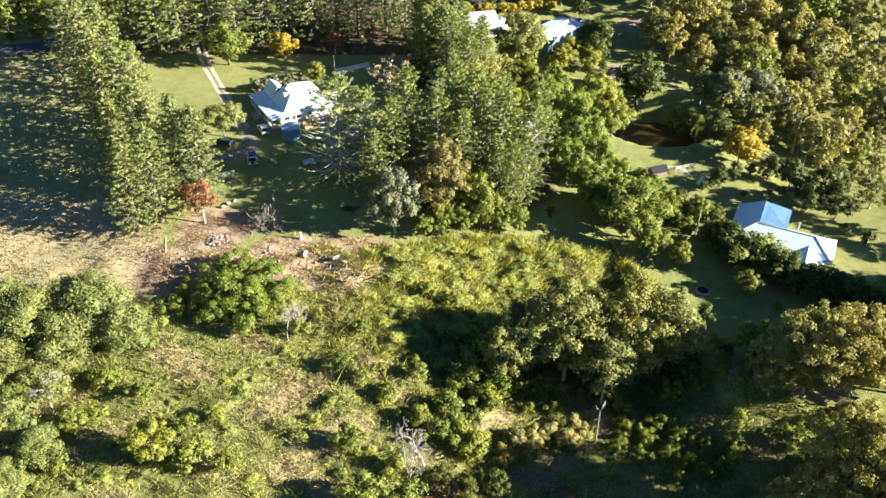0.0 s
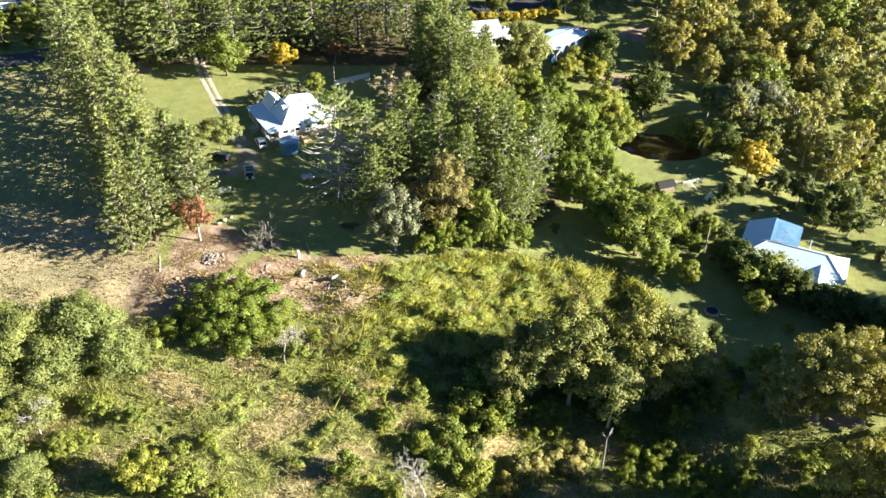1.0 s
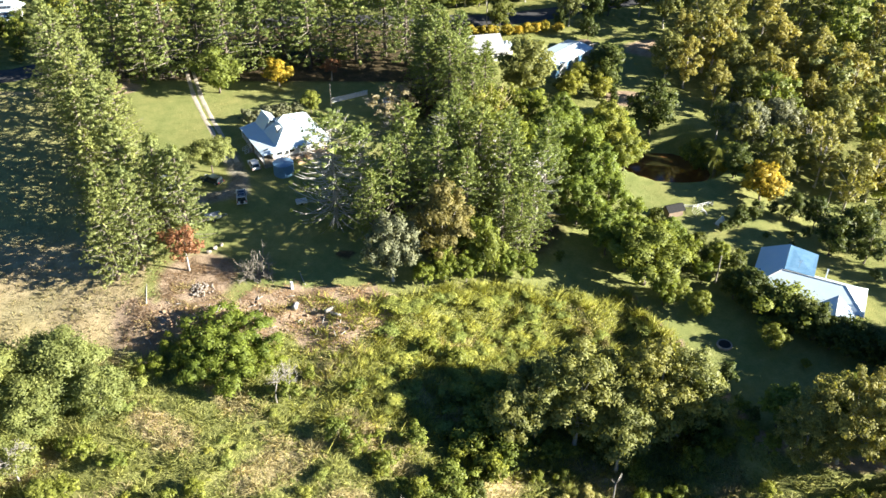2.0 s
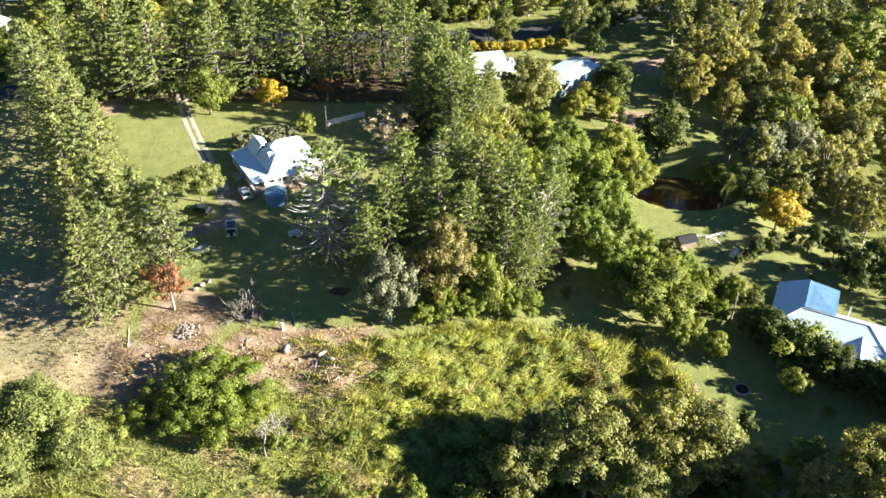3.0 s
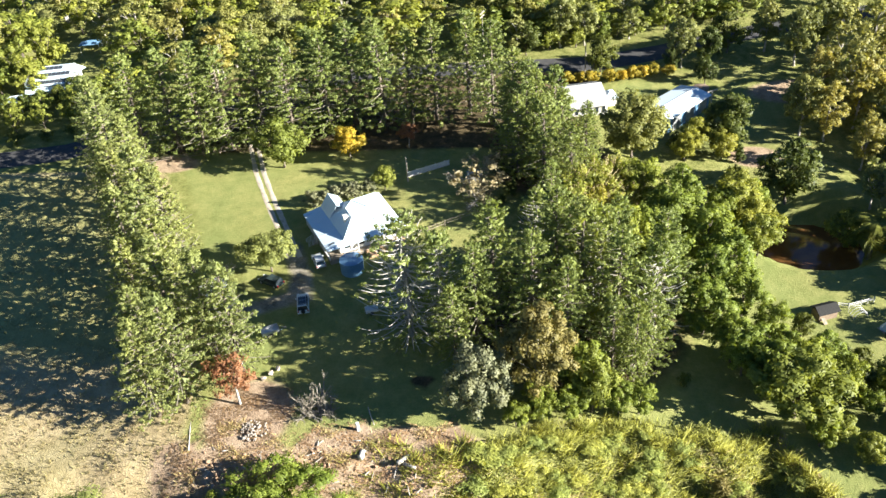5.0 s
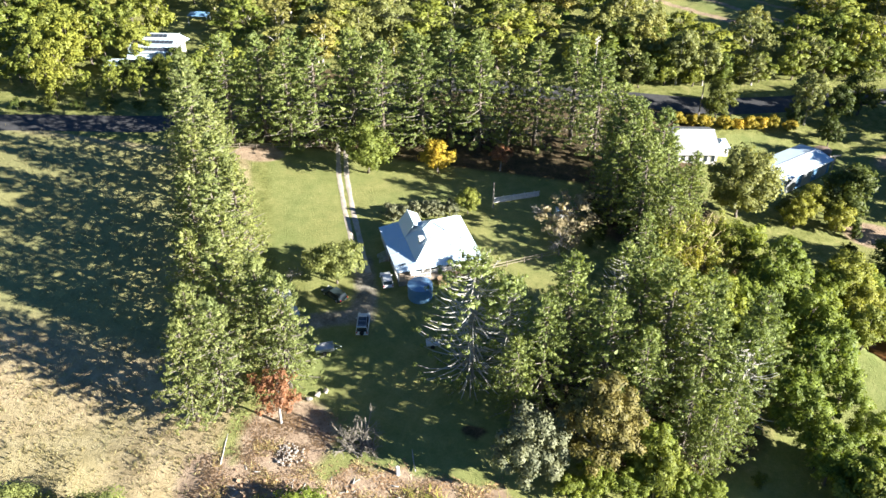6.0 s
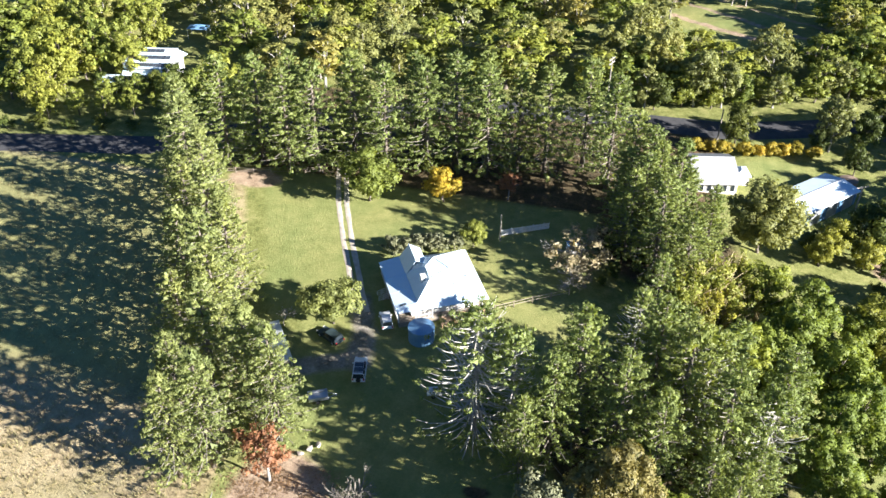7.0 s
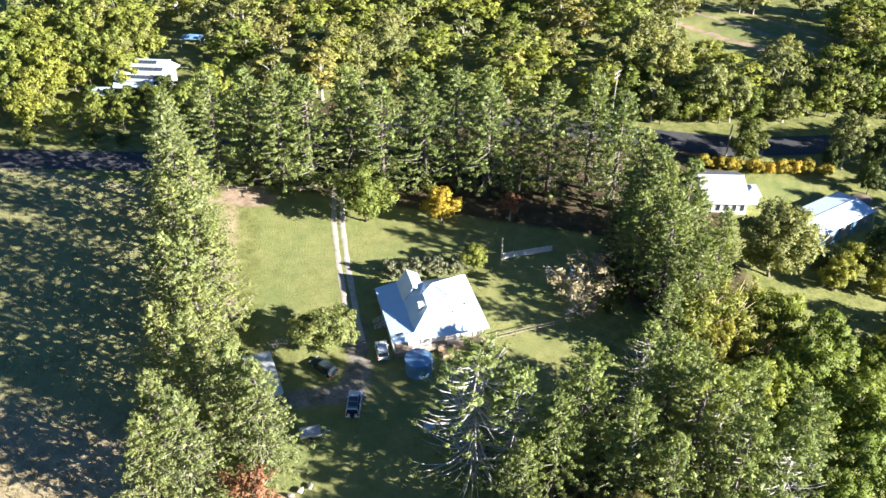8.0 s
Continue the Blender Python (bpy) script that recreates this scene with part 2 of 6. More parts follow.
def land(x, y):
    """Height of the ground."""
    x, y = np.asarray(x, float), np.asarray(y, float)
    z = -2.1 + 0.075 * (np.minimum(y, 165) - 150) + 0.018 * (np.clip(y, 165, 260) - 165)
    z = z - (4.6 + 1.3 * ease(140, 112, y)) * ease(-12, 44, x) * ease(232, 195, y) - 1.7 * ease(-44, -66, x) * ease(165, 125, y)
    z = z - 5.5 * ease(54, 80, x) * ease(128, 160, y) * ease(222, 198, y)
    z = z - 0.03 * np.clip(y - 262, 0, 120) + 0.10 * np.clip(y - 420, 0, 1500)
    depth = np.interp(x, [-120, -60, -30, 0, 18, 45, 90], [7.5, 7.5, 8.5, 10.5, 12.0, 9.0, 8.0])
    south = brow(x) - y
    z = z - depth * (0.35 * ease(0, 7, south) + 0.65 * ease(2, 34, south)) + 0.045 * np.clip(south, 0, 34)
    z = z + 9.0 * ease(48, 110, south) + 0.06 * np.clip(south - 110, 0, 900)
    px, py, pa, pb, level = POND
    r = np.sqrt(((x - px) / pa) ** 2 + ((y - py) / pb) ** 2)
    z = np.where(r < 1.6, z + (level - 0.05 + 1.1 * (r - 1.0) * 1.6 - z) * ease(1.6, 1.0, r), z)
    rough = ease(-2, 10, south) * 0.45 + ease(240, 300, y) * 0.25
    return z + rough * (np.sin(x * 0.37 + 1.3 * np.sin(y * 0.21)) * np.sin(y * 0.43 + 0.7 * np.sin(x * 0.3))) + 0.12 * np.sin(x * 0.11) * np.sin(y * 0.13)


# ---- mesh helpers ----
class Geo:
    """Vertices and faces gathered for one mesh."""

    def __init__(self):
        self.v, self.f = [], []

    def add(self, verts, faces):
        n = len(self.v)
        self.v += [tuple(p) for p in verts]
        self.f += [tuple(i + n for i in f) for f in faces]
        return self

    def box(self, x0, y0, z0, x1, y1, z1):
        return self.add([(x, y, z) for z in (z0, z1) for x, y in ((x0, y0), (x1, y0), (x1, y1), (x0, y1))],
                        [(3, 2, 1, 0), (4, 5, 6, 7), (0, 1, 5, 4), (1, 2, 6, 5), (2, 3, 7, 6), (3, 0, 4, 7)])

    def slab(self, corners, thick):
        """A flat plate: corners counter-clockwise from above, thickness downwards."""
        n = len(corners)
        low = [(x, y, z - thick) for x, y, z in corners]
        return self.add(list(corners) + low, [tuple(range(n)), tuple(range(2 * n - 1, n - 1, -1))]
                        + [(i, i + n, (i + 1) % n + n, (i + 1) % n) for i in range(n)])

    def tube(self, points, radii, sides=6):
        """A round limb along points."""
        pts = [Vector(p) for p in points]
        verts, faces = [], []
        for i, (p, r) in enumerate(zip(pts, radii)):
            d = (pts[min(i + 1, len(pts) - 1)] - pts[max(i - 1, 0)]).normalized()
            a = d.orthogonal().normalized()
            if abs(d.z) < 0.99:
                a = d.cross(Vector((0, 0, 1))).normalized()
            b = d.cross(a)
            verts += [p + (a * math.cos(k * math.tau / sides) + b * math.sin(k * math.tau / sides)) * r for k in range(sides)]
        for i in range(len(pts) - 1):
            for k in range(sides):
                j = (k + 1) % sides
                faces.append((i * sides + k, i * sides + j, (i + 1) * sides + j, (i + 1) * sides + k))
        faces.append(tuple(range(sides))[::-1])
        faces.append(tuple((len(pts) - 1) * sides + k for k in range(sides)))
        return self.add(verts, faces)

    def mesh(self, name, material, smooth=False):
        m = bpy.data.meshes.new(name)
        m.from_pydata(self.v, [], self.f)
        m.materials.append(material)
        if smooth:
            m.polygons.foreach_set("use_smooth", [True] * len(m.polygons))
        m.update()
        return m


def part(name, geo, material, parent, label="", smooth=False):
    ob = new(name, geo.mesh(name, material, smooth) if isinstance(geo, Geo) else geo)
    if parent is not None:
        ob.parent = parent
    if label:
        tagged(ob, label)
    return ob


def thing(name, label, category, m=None, group="", kind=""):
    ob = tagged(new(name), label, category, group, kind)
    ob.empty_display_size = 0.2
    if m is not None:
        ob.matrix_basis = m
    return ob


# ---- the ground: one sheet to the horizon ----
def axis(lo, hi, step, reach):
    core = list(np.arange(lo, hi + 0.01, step))
    grow, far = step, [hi]
    while far[-1] < reach:
        grow *= 1.35
        far.append(far[-1] + grow)
    grow, near = step, [lo]
    while near[-1] > -reach:
        grow *= 1.35
        near.append(near[-1] - grow)
    return np.array(near[::-1][:-1] + core + far[1:])


def box_mask(x, y, x0, y0, x1, y1, soft=5.0):
    d = np.minimum(np.minimum(x - x0, x1 - x), np.minimum(y - y0, y1 - y))
    return np.clip(0.5 + d / (2 * soft), 0, 1)


def oval_mask(x, y, cx, cy, rx, ry, soft=0.35):
    return np.clip(0.5 + (1 - np.sqrt(((x - cx) / rx) ** 2 + ((y - cy) / ry) ** 2)) / (2 * soft), 0, 1)


def patchy(x, y, s=0.09, o=0.0):
    return 0.5 + 0.3 * np.sin(x * s * 2.1 + 2.3 * np.sin(y * s * 1.3 + o)) + 0.3 * np.sin(y * s * 2.9 + 1.7 * np.sin(x * s * 1.1 + o) + o)


def dryness(x, y):
    straw = np.maximum.reduce([oval_mask(x, y, -17, 90, 8, 9, 0.5), oval_mask(x, y, -33, 97, 6, 3.5, 0.5), oval_mask(x, y, -7, 113, 6, 4, 0.5), oval_mask(x, y, -18, 76, 9, 4, 0.5), oval_mask(x, y, 14, 109, 5, 6, 0.6)])
    return np.clip((patchy(x, y, 0.19, 0.7) - 0.62) * 2.6 + 1.1 * straw, 0, 1)


def zones(x, y):
    south = brow(x) - y
    up = np.clip(0.5 - south / 4.0, 0, 1)
    west = np.interp(y, [100, 125, 150, 205], [-43, -45, -55, -80])
    lawn = np.maximum.reduce([box_mask(x, y, -46, 117, -4, 160, 3), np.clip(0.5 + (x - west - 3) / 5, 0, 1) * box_mask(x, y, -90, 150, -6, 189, 2.5),
                              box_mask(x, y, 34, 99, 82, 160, 3), box_mask(x, y, 70, 99, 130, 128, 3), box_mask(x, y, 10, 119, 40, 150, 4), oval_mask(x, y, 47, 170, 16, 15),
                              box_mask(x, y, 34, 150, 52, 215, 4), oval_mask(x, y, 24, 212, 8, 5)]) * up
    lawn = np.maximum(lawn, np.clip(box_mask(x, y, -140, 226, -108, 246, 4), 0, 1))
    field = np.clip(0.5 + (west - 1 - x) / 5, 0, 1) * box_mask(x, y, -220, 100, -30, 181, 2) * np.clip(0.5 - (south - 7) / 4.0, 0, 1)
    lawn = np.maximum(lawn, oval_mask(x, y, 17, 277, 22, 24, 0.2))
    dirt = np.maximum.reduce([np.clip(0.5 + (4.3 - np.abs(south - 1.6 + 1.2 * np.sin(x * 0.45) + 0.9 * np.sin(x * 1.1 + 1))) / 3.0, 0, 1) * np.clip(0.5 + np.minimum(x + 49, -6.5 - x) / 4, 0, 1), oval_mask(x, y, -38, 121, 6, 6.5), oval_mask(x, y, -16, 116.5, 8, 3),
                              np.clip(1.0 - np.abs(south + 0.5) / 2.2, 0, 1) * box_mask(x, y, 30, 70, 62, 130, 2) * 1.1,
                              oval_mask(x, y, -69, 183, 5, 3), oval_mask(x, y, 56, 213, 11, 4), oval_mask(x, y, 42, 190, 5, 4)])
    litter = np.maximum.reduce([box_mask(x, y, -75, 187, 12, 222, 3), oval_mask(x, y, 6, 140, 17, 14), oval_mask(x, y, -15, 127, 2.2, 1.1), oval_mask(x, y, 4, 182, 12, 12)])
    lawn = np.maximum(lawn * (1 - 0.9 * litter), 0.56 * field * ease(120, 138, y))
    for (ax, ay), (bx, by), w in (((-4, 305), (34, 279), 1.0), ((0, 289), (36, 267), 1.2), ((8, 308), (44, 285), 0.8)):
        k = np.clip(((x - ax) * (bx - ax) + (y - ay) * (by - ay)) / ((bx - ax) ** 2 + (by - ay) ** 2), 0, 1)
        dirt = np.maximum(dirt, np.clip(0.5 + (w - np.hypot(x - ax - k * (bx - ax), y - ay - k * (by - ay))) / 2.0, 0, 0.8))
    gravel = np.zeros_like(x)
    for (ax, ay), (bx, by), w in (((-39.5, 156), (-36.5, 149), 1.6), ((-36.5, 149), (-35.6, 144), 1.8), ((-36.0, 144.5), (-46, 140.0), 1.5)):
        k = np.clip(((x - ax) * (bx - ax) + (y - ay) * (by - ay)) / ((bx - ax) ** 2 + (by - ay) ** 2), 0, 1)
        d = np.hypot(x - ax - k * (bx - ax), y - ay - k * (by - ay))
        gravel = np.maximum(gravel, np.clip(0.5 + (w - d) / 2.4, 0, 0.85))
    field = np.maximum(field, 0.66 * dryness(x, y) * np.clip((south - 3) / 5, 0, 1) * box_mask(x, y, -60, 60, 40, 118, 4))
    return {"gravel": gravel, "lawn": lawn, "field": field, "dirt": dirt, "litter": litter}


def build_ground():
    xs, ys = axis(-130, 130, 1.5, 3500), axis(66, 300, 1.5, 3500)
    gx, gy = np.meshgrid(xs, ys)
    gz = land(gx, gy)
    nx, ny = len(xs), len(ys)
    idx = np.arange(nx * ny).reshape(ny, nx)
    quads = np.stack([idx[:-1, :-1], idx[:-1, 1:], idx[1:, 1:], idx[1:, :-1]], -1).reshape(-1, 4)
    m = bpy.data.meshes.new("ground")
    m.from_pydata(np.stack([gx, gy, gz], -1).reshape(-1, 3), [], quads)
    for name, v in zones(gx, gy).items():
        m.attributes.new(name, "FLOAT", "POINT").data.foreach_set("value", v.astype(np.float32).ravel())
    m.polygons.foreach_set("use_smooth", np.ones(len(m.polygons), bool))
    m.materials.append(GROUND)
    m.update()
    return tagged(new("ground", m), "rolling grassy ground with mown lawn, dry paddock and a bare earth bank", "ground", kind="structure")


ground = build_ground()


def strip(name, centre, half, material, lift, label, category):
    """A ribbon of road laid on the ground along the line of points."""
    geo = Geo()
    pts = []
    for (ax, ay), (bx, by) in zip(centre[:-1], centre[1:]):
        n = max(2, int(math.hypot(bx - ax, by - ay) / 1.5))
        pts += [(ax + (bx - ax) * i / n, ay + (by - ay) * i / n) for i in range(n)]
    pts.append(centre[-1])
    verts, cols = [], 5
    for i, (x, y) in enumerate(pts):
        (ax, ay), (bx, by) = pts[max(i - 1, 0)], pts[min(i + 1, len(pts) - 1)]
        d = Vector((bx - ax, by - ay)).normalized()
        wob = half * (1 + (0.12 * math.sin(i * 1.7) + 0.08 * math.sin(i * 0.6)) * (half < 2))
        for k in range(cols):
            s = (k / (cols - 1) * 2 - 1) * wob
            px, py = x - d.y * s, y + d.x * s
            verts.append((px, py, float(land(px, py)) + lift * (0.2 if k in (0, cols - 1) else 1.0)))
    faces = [(i * cols + k, i * cols + k + 1, (i + 1) * cols + k + 1, (i + 1) * cols + k) for i in range(len(pts) - 1) for k in range(cols - 1)]
    geo.add(verts, [f[::-1] for f in faces])
    return tagged(new(name, geo.mesh(name, material, True)), label, category, kind="structure")


strip("road", [(-230, 152), (-116, 184), (-94, 189), (-70, 205), (-40, 222), (0, 224), (14, 225), (30, 230), (60, 243), (120, 262)], 3.4, ASPHALT, 0.10,
      "grey asphalt country road in the shade of trees", "road")
for off in (-0.75, 0.75):
    strip("driveway", [(-58 + off, 199), (-54 + off, 187.5), (-51 + off, 179.5), (-46 + off, 168.5), (-41 + off, 158.5), (-38.4 + off, 153.6)], 0.42, GRAVEL, 0.05,
          "pale gravel wheel track across the lawn", "driveway")

px, py, pa, pb, level = POND
geo = Geo()
ring = [(px + pa * 1.25 * math.cos(a) * (1 + 0.06 * math.sin(3 * a)), py + pb * 1.25 * math.sin(a) * (1 + 0.05 * math.cos(2 * a)), level) for a in np.linspace(0, math.tau, 49)[:-1]]
geo.add(ring, [tuple(range(48))])
tagged(new("pond_water", geo.mesh("pond_water", WATER)), "still brown water of a farm dam", "water", kind="structure")

strip("creek", [(-2, 74.5), (5, 78.5), (10.7, 82.4), (13.4, 81.4), (16.5, 80.4), (22, 77.0), (28, 73.0)], 1.5, WATER, 0.16, "narrow brown creek at the gully's bottom", "water")
# ---- foliage as many small leaf sprays ----
def sprays(centres, outward, size, stretch, rng, spread=0.5, fluff=1.0):
    """Triangles, one leaf spray for each centre, that face outward more or less."""
    n = len(centres)
    nrm = outward + rng.normal(0, spread, (n, 3))
    nrm /= np.linalg.norm(nrm, axis=1, keepdims=True) + 1e-9
    side = np.cross(nrm, rng.normal(0, 1, (n, 3)))
    side /= np.linalg.norm(side, axis=1, keepdims=True) + 1e-9
    along = np.cross(nrm, side)
    s = (size * rng.uniform(0.6, 1.4, n))[:, None]
    v = np.stack([centres - along * s * stretch, centres + side * s * 0.9 + along * s * 0.4, centres - side * s * 0.8 + along * s * stretch * 0.8], 1)
    facing = np.sum(np.cross(v[:, 1] - v[:, 0], v[:, 2] - v[:, 0]) * nrm, axis=1) < 0
    v[facing] = v[facing][:, ::-1]
    # leaves of one clump share its rounded shading
    mid = centres.mean(axis=0)
    body = (centres - mid) / (np.abs(centres - mid).max(axis=0) + 1e-6)
    soft = outward / (np.linalg.norm(outward, axis=1, keepdims=True) + 1e-9) * 0.9 * fluff + body * 0.35 * fluff + nrm * (1.55 - fluff)
    soft /= np.linalg.norm(soft, axis=1, keepdims=True) + 1e-9
    return np.concatenate([v.reshape(-1, 3), np.repeat(soft, 3, axis=0)], axis=1)


def tri_mesh(name, verts, material):
    m = bpy.data.meshes.new(name)
    n = len(verts) // 3
    m.vertices.add(n * 3), m.loops.add(n * 3), m.polygons.add(n)
    m.vertices.foreach_set("co", verts[:, :3].astype(np.float32).ravel())
    m.loops.foreach_set("vertex_index", np.arange(n * 3, dtype=np.int32))
    m.polygons.foreach_set("loop_start", np.arange(n, dtype=np.int32) * 3)
    m.materials.append(material)
    m.update(calc_edges=True)
    if verts.shape[1] == 6:
        m.normals_split_custom_set_from_vertices(verts[:, 3:].astype(np.float32))
    return m


def unit(rng, n):
    d = rng.normal(0, 1, (n, 3))
    return d / np.linalg.norm(d, axis=1, keepdims=True)


def crown_points(rng, lobes, per):
    """Leaf places on the outside of many overlapping lobes: rows of (x, y, z, r, rz)."""
    cs, ns = [], []
    for x, y, z, r, rz in lobes:
        d = unit(rng, per)
        d[:, 2] = np.where(d[:, 2] < -0.35, -d[:, 2], d[:, 2])
        k = rng.uniform(0.6, 1.15, per)[:, None]
        cs.append(np.array([x, y, z]) + d * np.array([r, r, rz]) * k)
        ns.append(d + np.array([0, 0, 0.2]))
    return np.concatenate(cs), np.concatenate(ns)


def inner_sprays(rng, lobes, per):
    """Broad leafy twigs in the heart of each lobe, that keep the light out of the crown."""
    cs, sizes = [], []
    for x, y, z, r, rz in lobes:
        cs.append(np.array([x, y, z]) + unit(rng, per) * np.array([r, r, rz]) * rng.uniform(0.05, 0.55, per)[:, None])
        sizes.append(np.full(per, 0.42 * r))
    cs = np.concatenate(cs)
    return sprays(cs, unit(rng, len(cs)), np.concatenate(sizes), 1.1, rng, 0.5, 0.2)


def limbs(rng, height, bole, ends, girth, lean=0.0):
    """A tapered trunk with limbs that reach to the ends given."""
    geo = Geo()
    top = Vector((lean, lean * 0.4, height * 0.78))
    mid = Vector((rng.uniform(-0.2, 0.2), rng.uniform(-0.2, 0.2), bole))
    geo.tube([(0, 0, -0.5), (0, 0, 0.3), mid, mid.lerp(top, 0.6), top], [girth * 1.35, girth, girth * 0.8, girth * 0.45, girth * 0.12], 7)
    for e in ends:
        e = Vector(e)
        s = mid.lerp(top, min(0.8, max(0.0, (e.z - bole) / height * rng.uniform(0.4, 0.9))))
        k = s.lerp(e, 0.5) + Vector((rng.uniform(-0.3, 0.3), rng.uniform(-0.3, 0.3), rng.uniform(0, 0.4)))
        geo.tube([s, k, e], [girth * 0.38, girth * 0.24, girth * 0.07], 3 if height < 6 else 4)
    return geo


def broadleaf(seed, height, radius, lobes_n, per, leaf, low=0.2, lobe=0.30, stretch=1.4, reach=(0.45, 0.9), flat=(0.75, 1.05), taper=0.35, fluff=1.0):
    """(trunk, leaves) of a leafy tree whose crown is built of lobes with gaps between."""
    rng = np.random.default_rng(seed)
    lobes = []
    mid, half = height * (1 + low) / 2, height * (1 - low) / 2
    for i in range(lobes_n):
        d = unit(rng, 1)[0]
        d[2] = d[2] * 0.95 + 0.08
        k = rng.uniform(*reach) if i > 3 else 0.25
        width = 1.0 - taper * max(0.0, d[2]) - 0.25 * max(0.0, -d[2])
        r = radius * lobe * rng.uniform(0.6, 1.2)
        z = mid + d[2] * k * half
        lobes.append((d[0] * k * radius * width, d[1] * k * radius * width, max(r * 0.5, min(z, height - r * 0.7)), r, r * rng.uniform(*flat)))
    c, n = crown_points(rng, lobes, per)
    ends = [(x, y, z) for x, y, z, r, rz in lobes[:: max(1, lobes_n // (5 if height < 6 else 10))]]
    leaf_sprays = np.concatenate([sprays(c, n, leaf, stretch, rng, 0.5, fluff), inner_sprays(rng, lobes, 7)])
    return limbs(rng, height, max(0.3, height * low * 0.8), ends, 0.016 * height + 0.05), leaf_sprays


def araucaria(seed, height, radius, bare=0.0, step=1.0, point=0.62, tuft=30, leaf=0.15, droop=0.0, stout=1.0, curl=0.0):
    """(trunk, boughs, leaves) of a bunya or hoop pine: whorls of limbs that end in dense leaf tufts."""
    rng = np.random.default_rng(seed)
    geo, wood = Geo(), Geo()
    g = 0.016 * height
    geo.tube([(0, 0, -0.5), (0, 0, height * 0.3), (0.1, 0.05, height * 0.65), (0, 0, height * 0.97)], [g * 1.2, g, g * 0.65, 0.05], 8)
    cs, ns, heart, z = [], [], [], height * 0.08
    while z < height * 0.975:
        u = z / height
        reach = radius * min(1.0, 0.7 + u * 1.4) * (1 - max(0.0, u - 0.2) / 0.8) ** point + 0.5
        count = int(rng.integers(5, 8)) if u < 0.8 else 5
        turn = rng.uniform(0, math.tau)
        for k in range(count):
            a = turn + k * math.tau / count + rng.uniform(-0.25, 0.25)
            r = reach * rng.uniform(0.66, 1.14)
            d = np.array([math.cos(a), math.sin(a), 0.0])
            rise = rng.uniform(-0.15, 0.12) - droop * rng.uniform(0.2, 1.8) + 0.6 * max(0.0, u - 0.6) - 0.35 * max(0.0, 0.5 - u)
            curve = rng.uniform(0.1, 0.35) + curl

            def at(s):
                return np.array([0, 0, z]) + d * r * s + np.array([0, 0, r * (rise * s + curve * s * s)])

            thick = (0.025 + 0.009 * r) * stout
            wood.tube([at(s) for s in (0.0, 0.4, 0.75, 1.0)], [thick * 1.6, thick * 1.1, thick * 0.8, 0.02], 4)
            naked = rng.uniform() < bare and u < 0.9
            if not naked:
                heart += [at(s) + rng.normal(0, 0.22, 3) for s in (0.25, 0.42, 0.58, 0.74)]
            spots = ([1.0] if rng.uniform() < 0.86 else []) if naked else ([1.0, 0.75] if r < 1.8 else ([1.0, 0.8, 0.6] if r < 3.0 else [1.0, 0.87, 0.73, 0.58, 0.44]))
            for s in spots:
                p = at(s) + np.array([-d[1], d[0], 0]) * (rng.normal(0, 0.16 * r * s) if s < 1 else 0)
                m = tuft if s == 1.0 else int(tuft * 0.8)
                q = unit(rng, m)
                size = rng.uniform(0.32, 0.54) * (0.85 if naked else 1.0)
                cs.append(p + q * np.array([size, size, size * 0.52]) * rng.uniform(0.45, 1.1, (m, 1)))
                ns.append(q + np.array([0, 0, 0.35]))
        z += step * rng.uniform(0.75, 1.2) * (0.7 + 0.45 * (1 - u))
    m = 60
    q = unit(rng, m)
    cs.append(np.array([0, 0, height * 0.97]) + q * np.array([0.5, 0.5, 0.9]))
    ns.append(q)
    heart = np.array(heart)
    inside = sprays(heart, unit(rng, len(heart)), np.full(len(heart), 0.40), 1.2, rng, 0.5, 0.2)
    return geo, wood, np.concatenate([sprays(np.concatenate(cs), np.concatenate(ns), leaf, 1.5, rng), inside])


def bare_tree(seed, height, spread, forks=4, twigs=3):
    """The wood of a leafless tree, forking to fine twigs."""
    rng = np.random.default_rng(seed)
    geo = Geo()

    def grow(p, d, length, r, depth):
        d = d.normalized()
        q = p + d * length * 0.5 + Vector(rng.normal(0, 0.05 * length, 3))
        e = p + d * length + Vector((0, 0, 0.06 * length))
        geo.tube([p, q, e], [r, r * 0.8, r * 0.55], 5 if depth > 2 else 3)
        if depth:
            for _ in range(int(rng.integers(2, twigs + 2))):
                nd = d + Vector(rng.normal(0, spread, 3))
                nd.z = max(nd.z, -0.1) if depth > 1 else nd.z
                grow(e if rng.uniform() < 0.7 else q, nd, length * rng.uniform(0.55, 0.85), r * 0.64, depth - 1)

    grow(Vector((0, 0, -0.3)), Vector((0, 0, 1)), height * 0.32, 0.02 * height + 0.04, forks)
    return geo


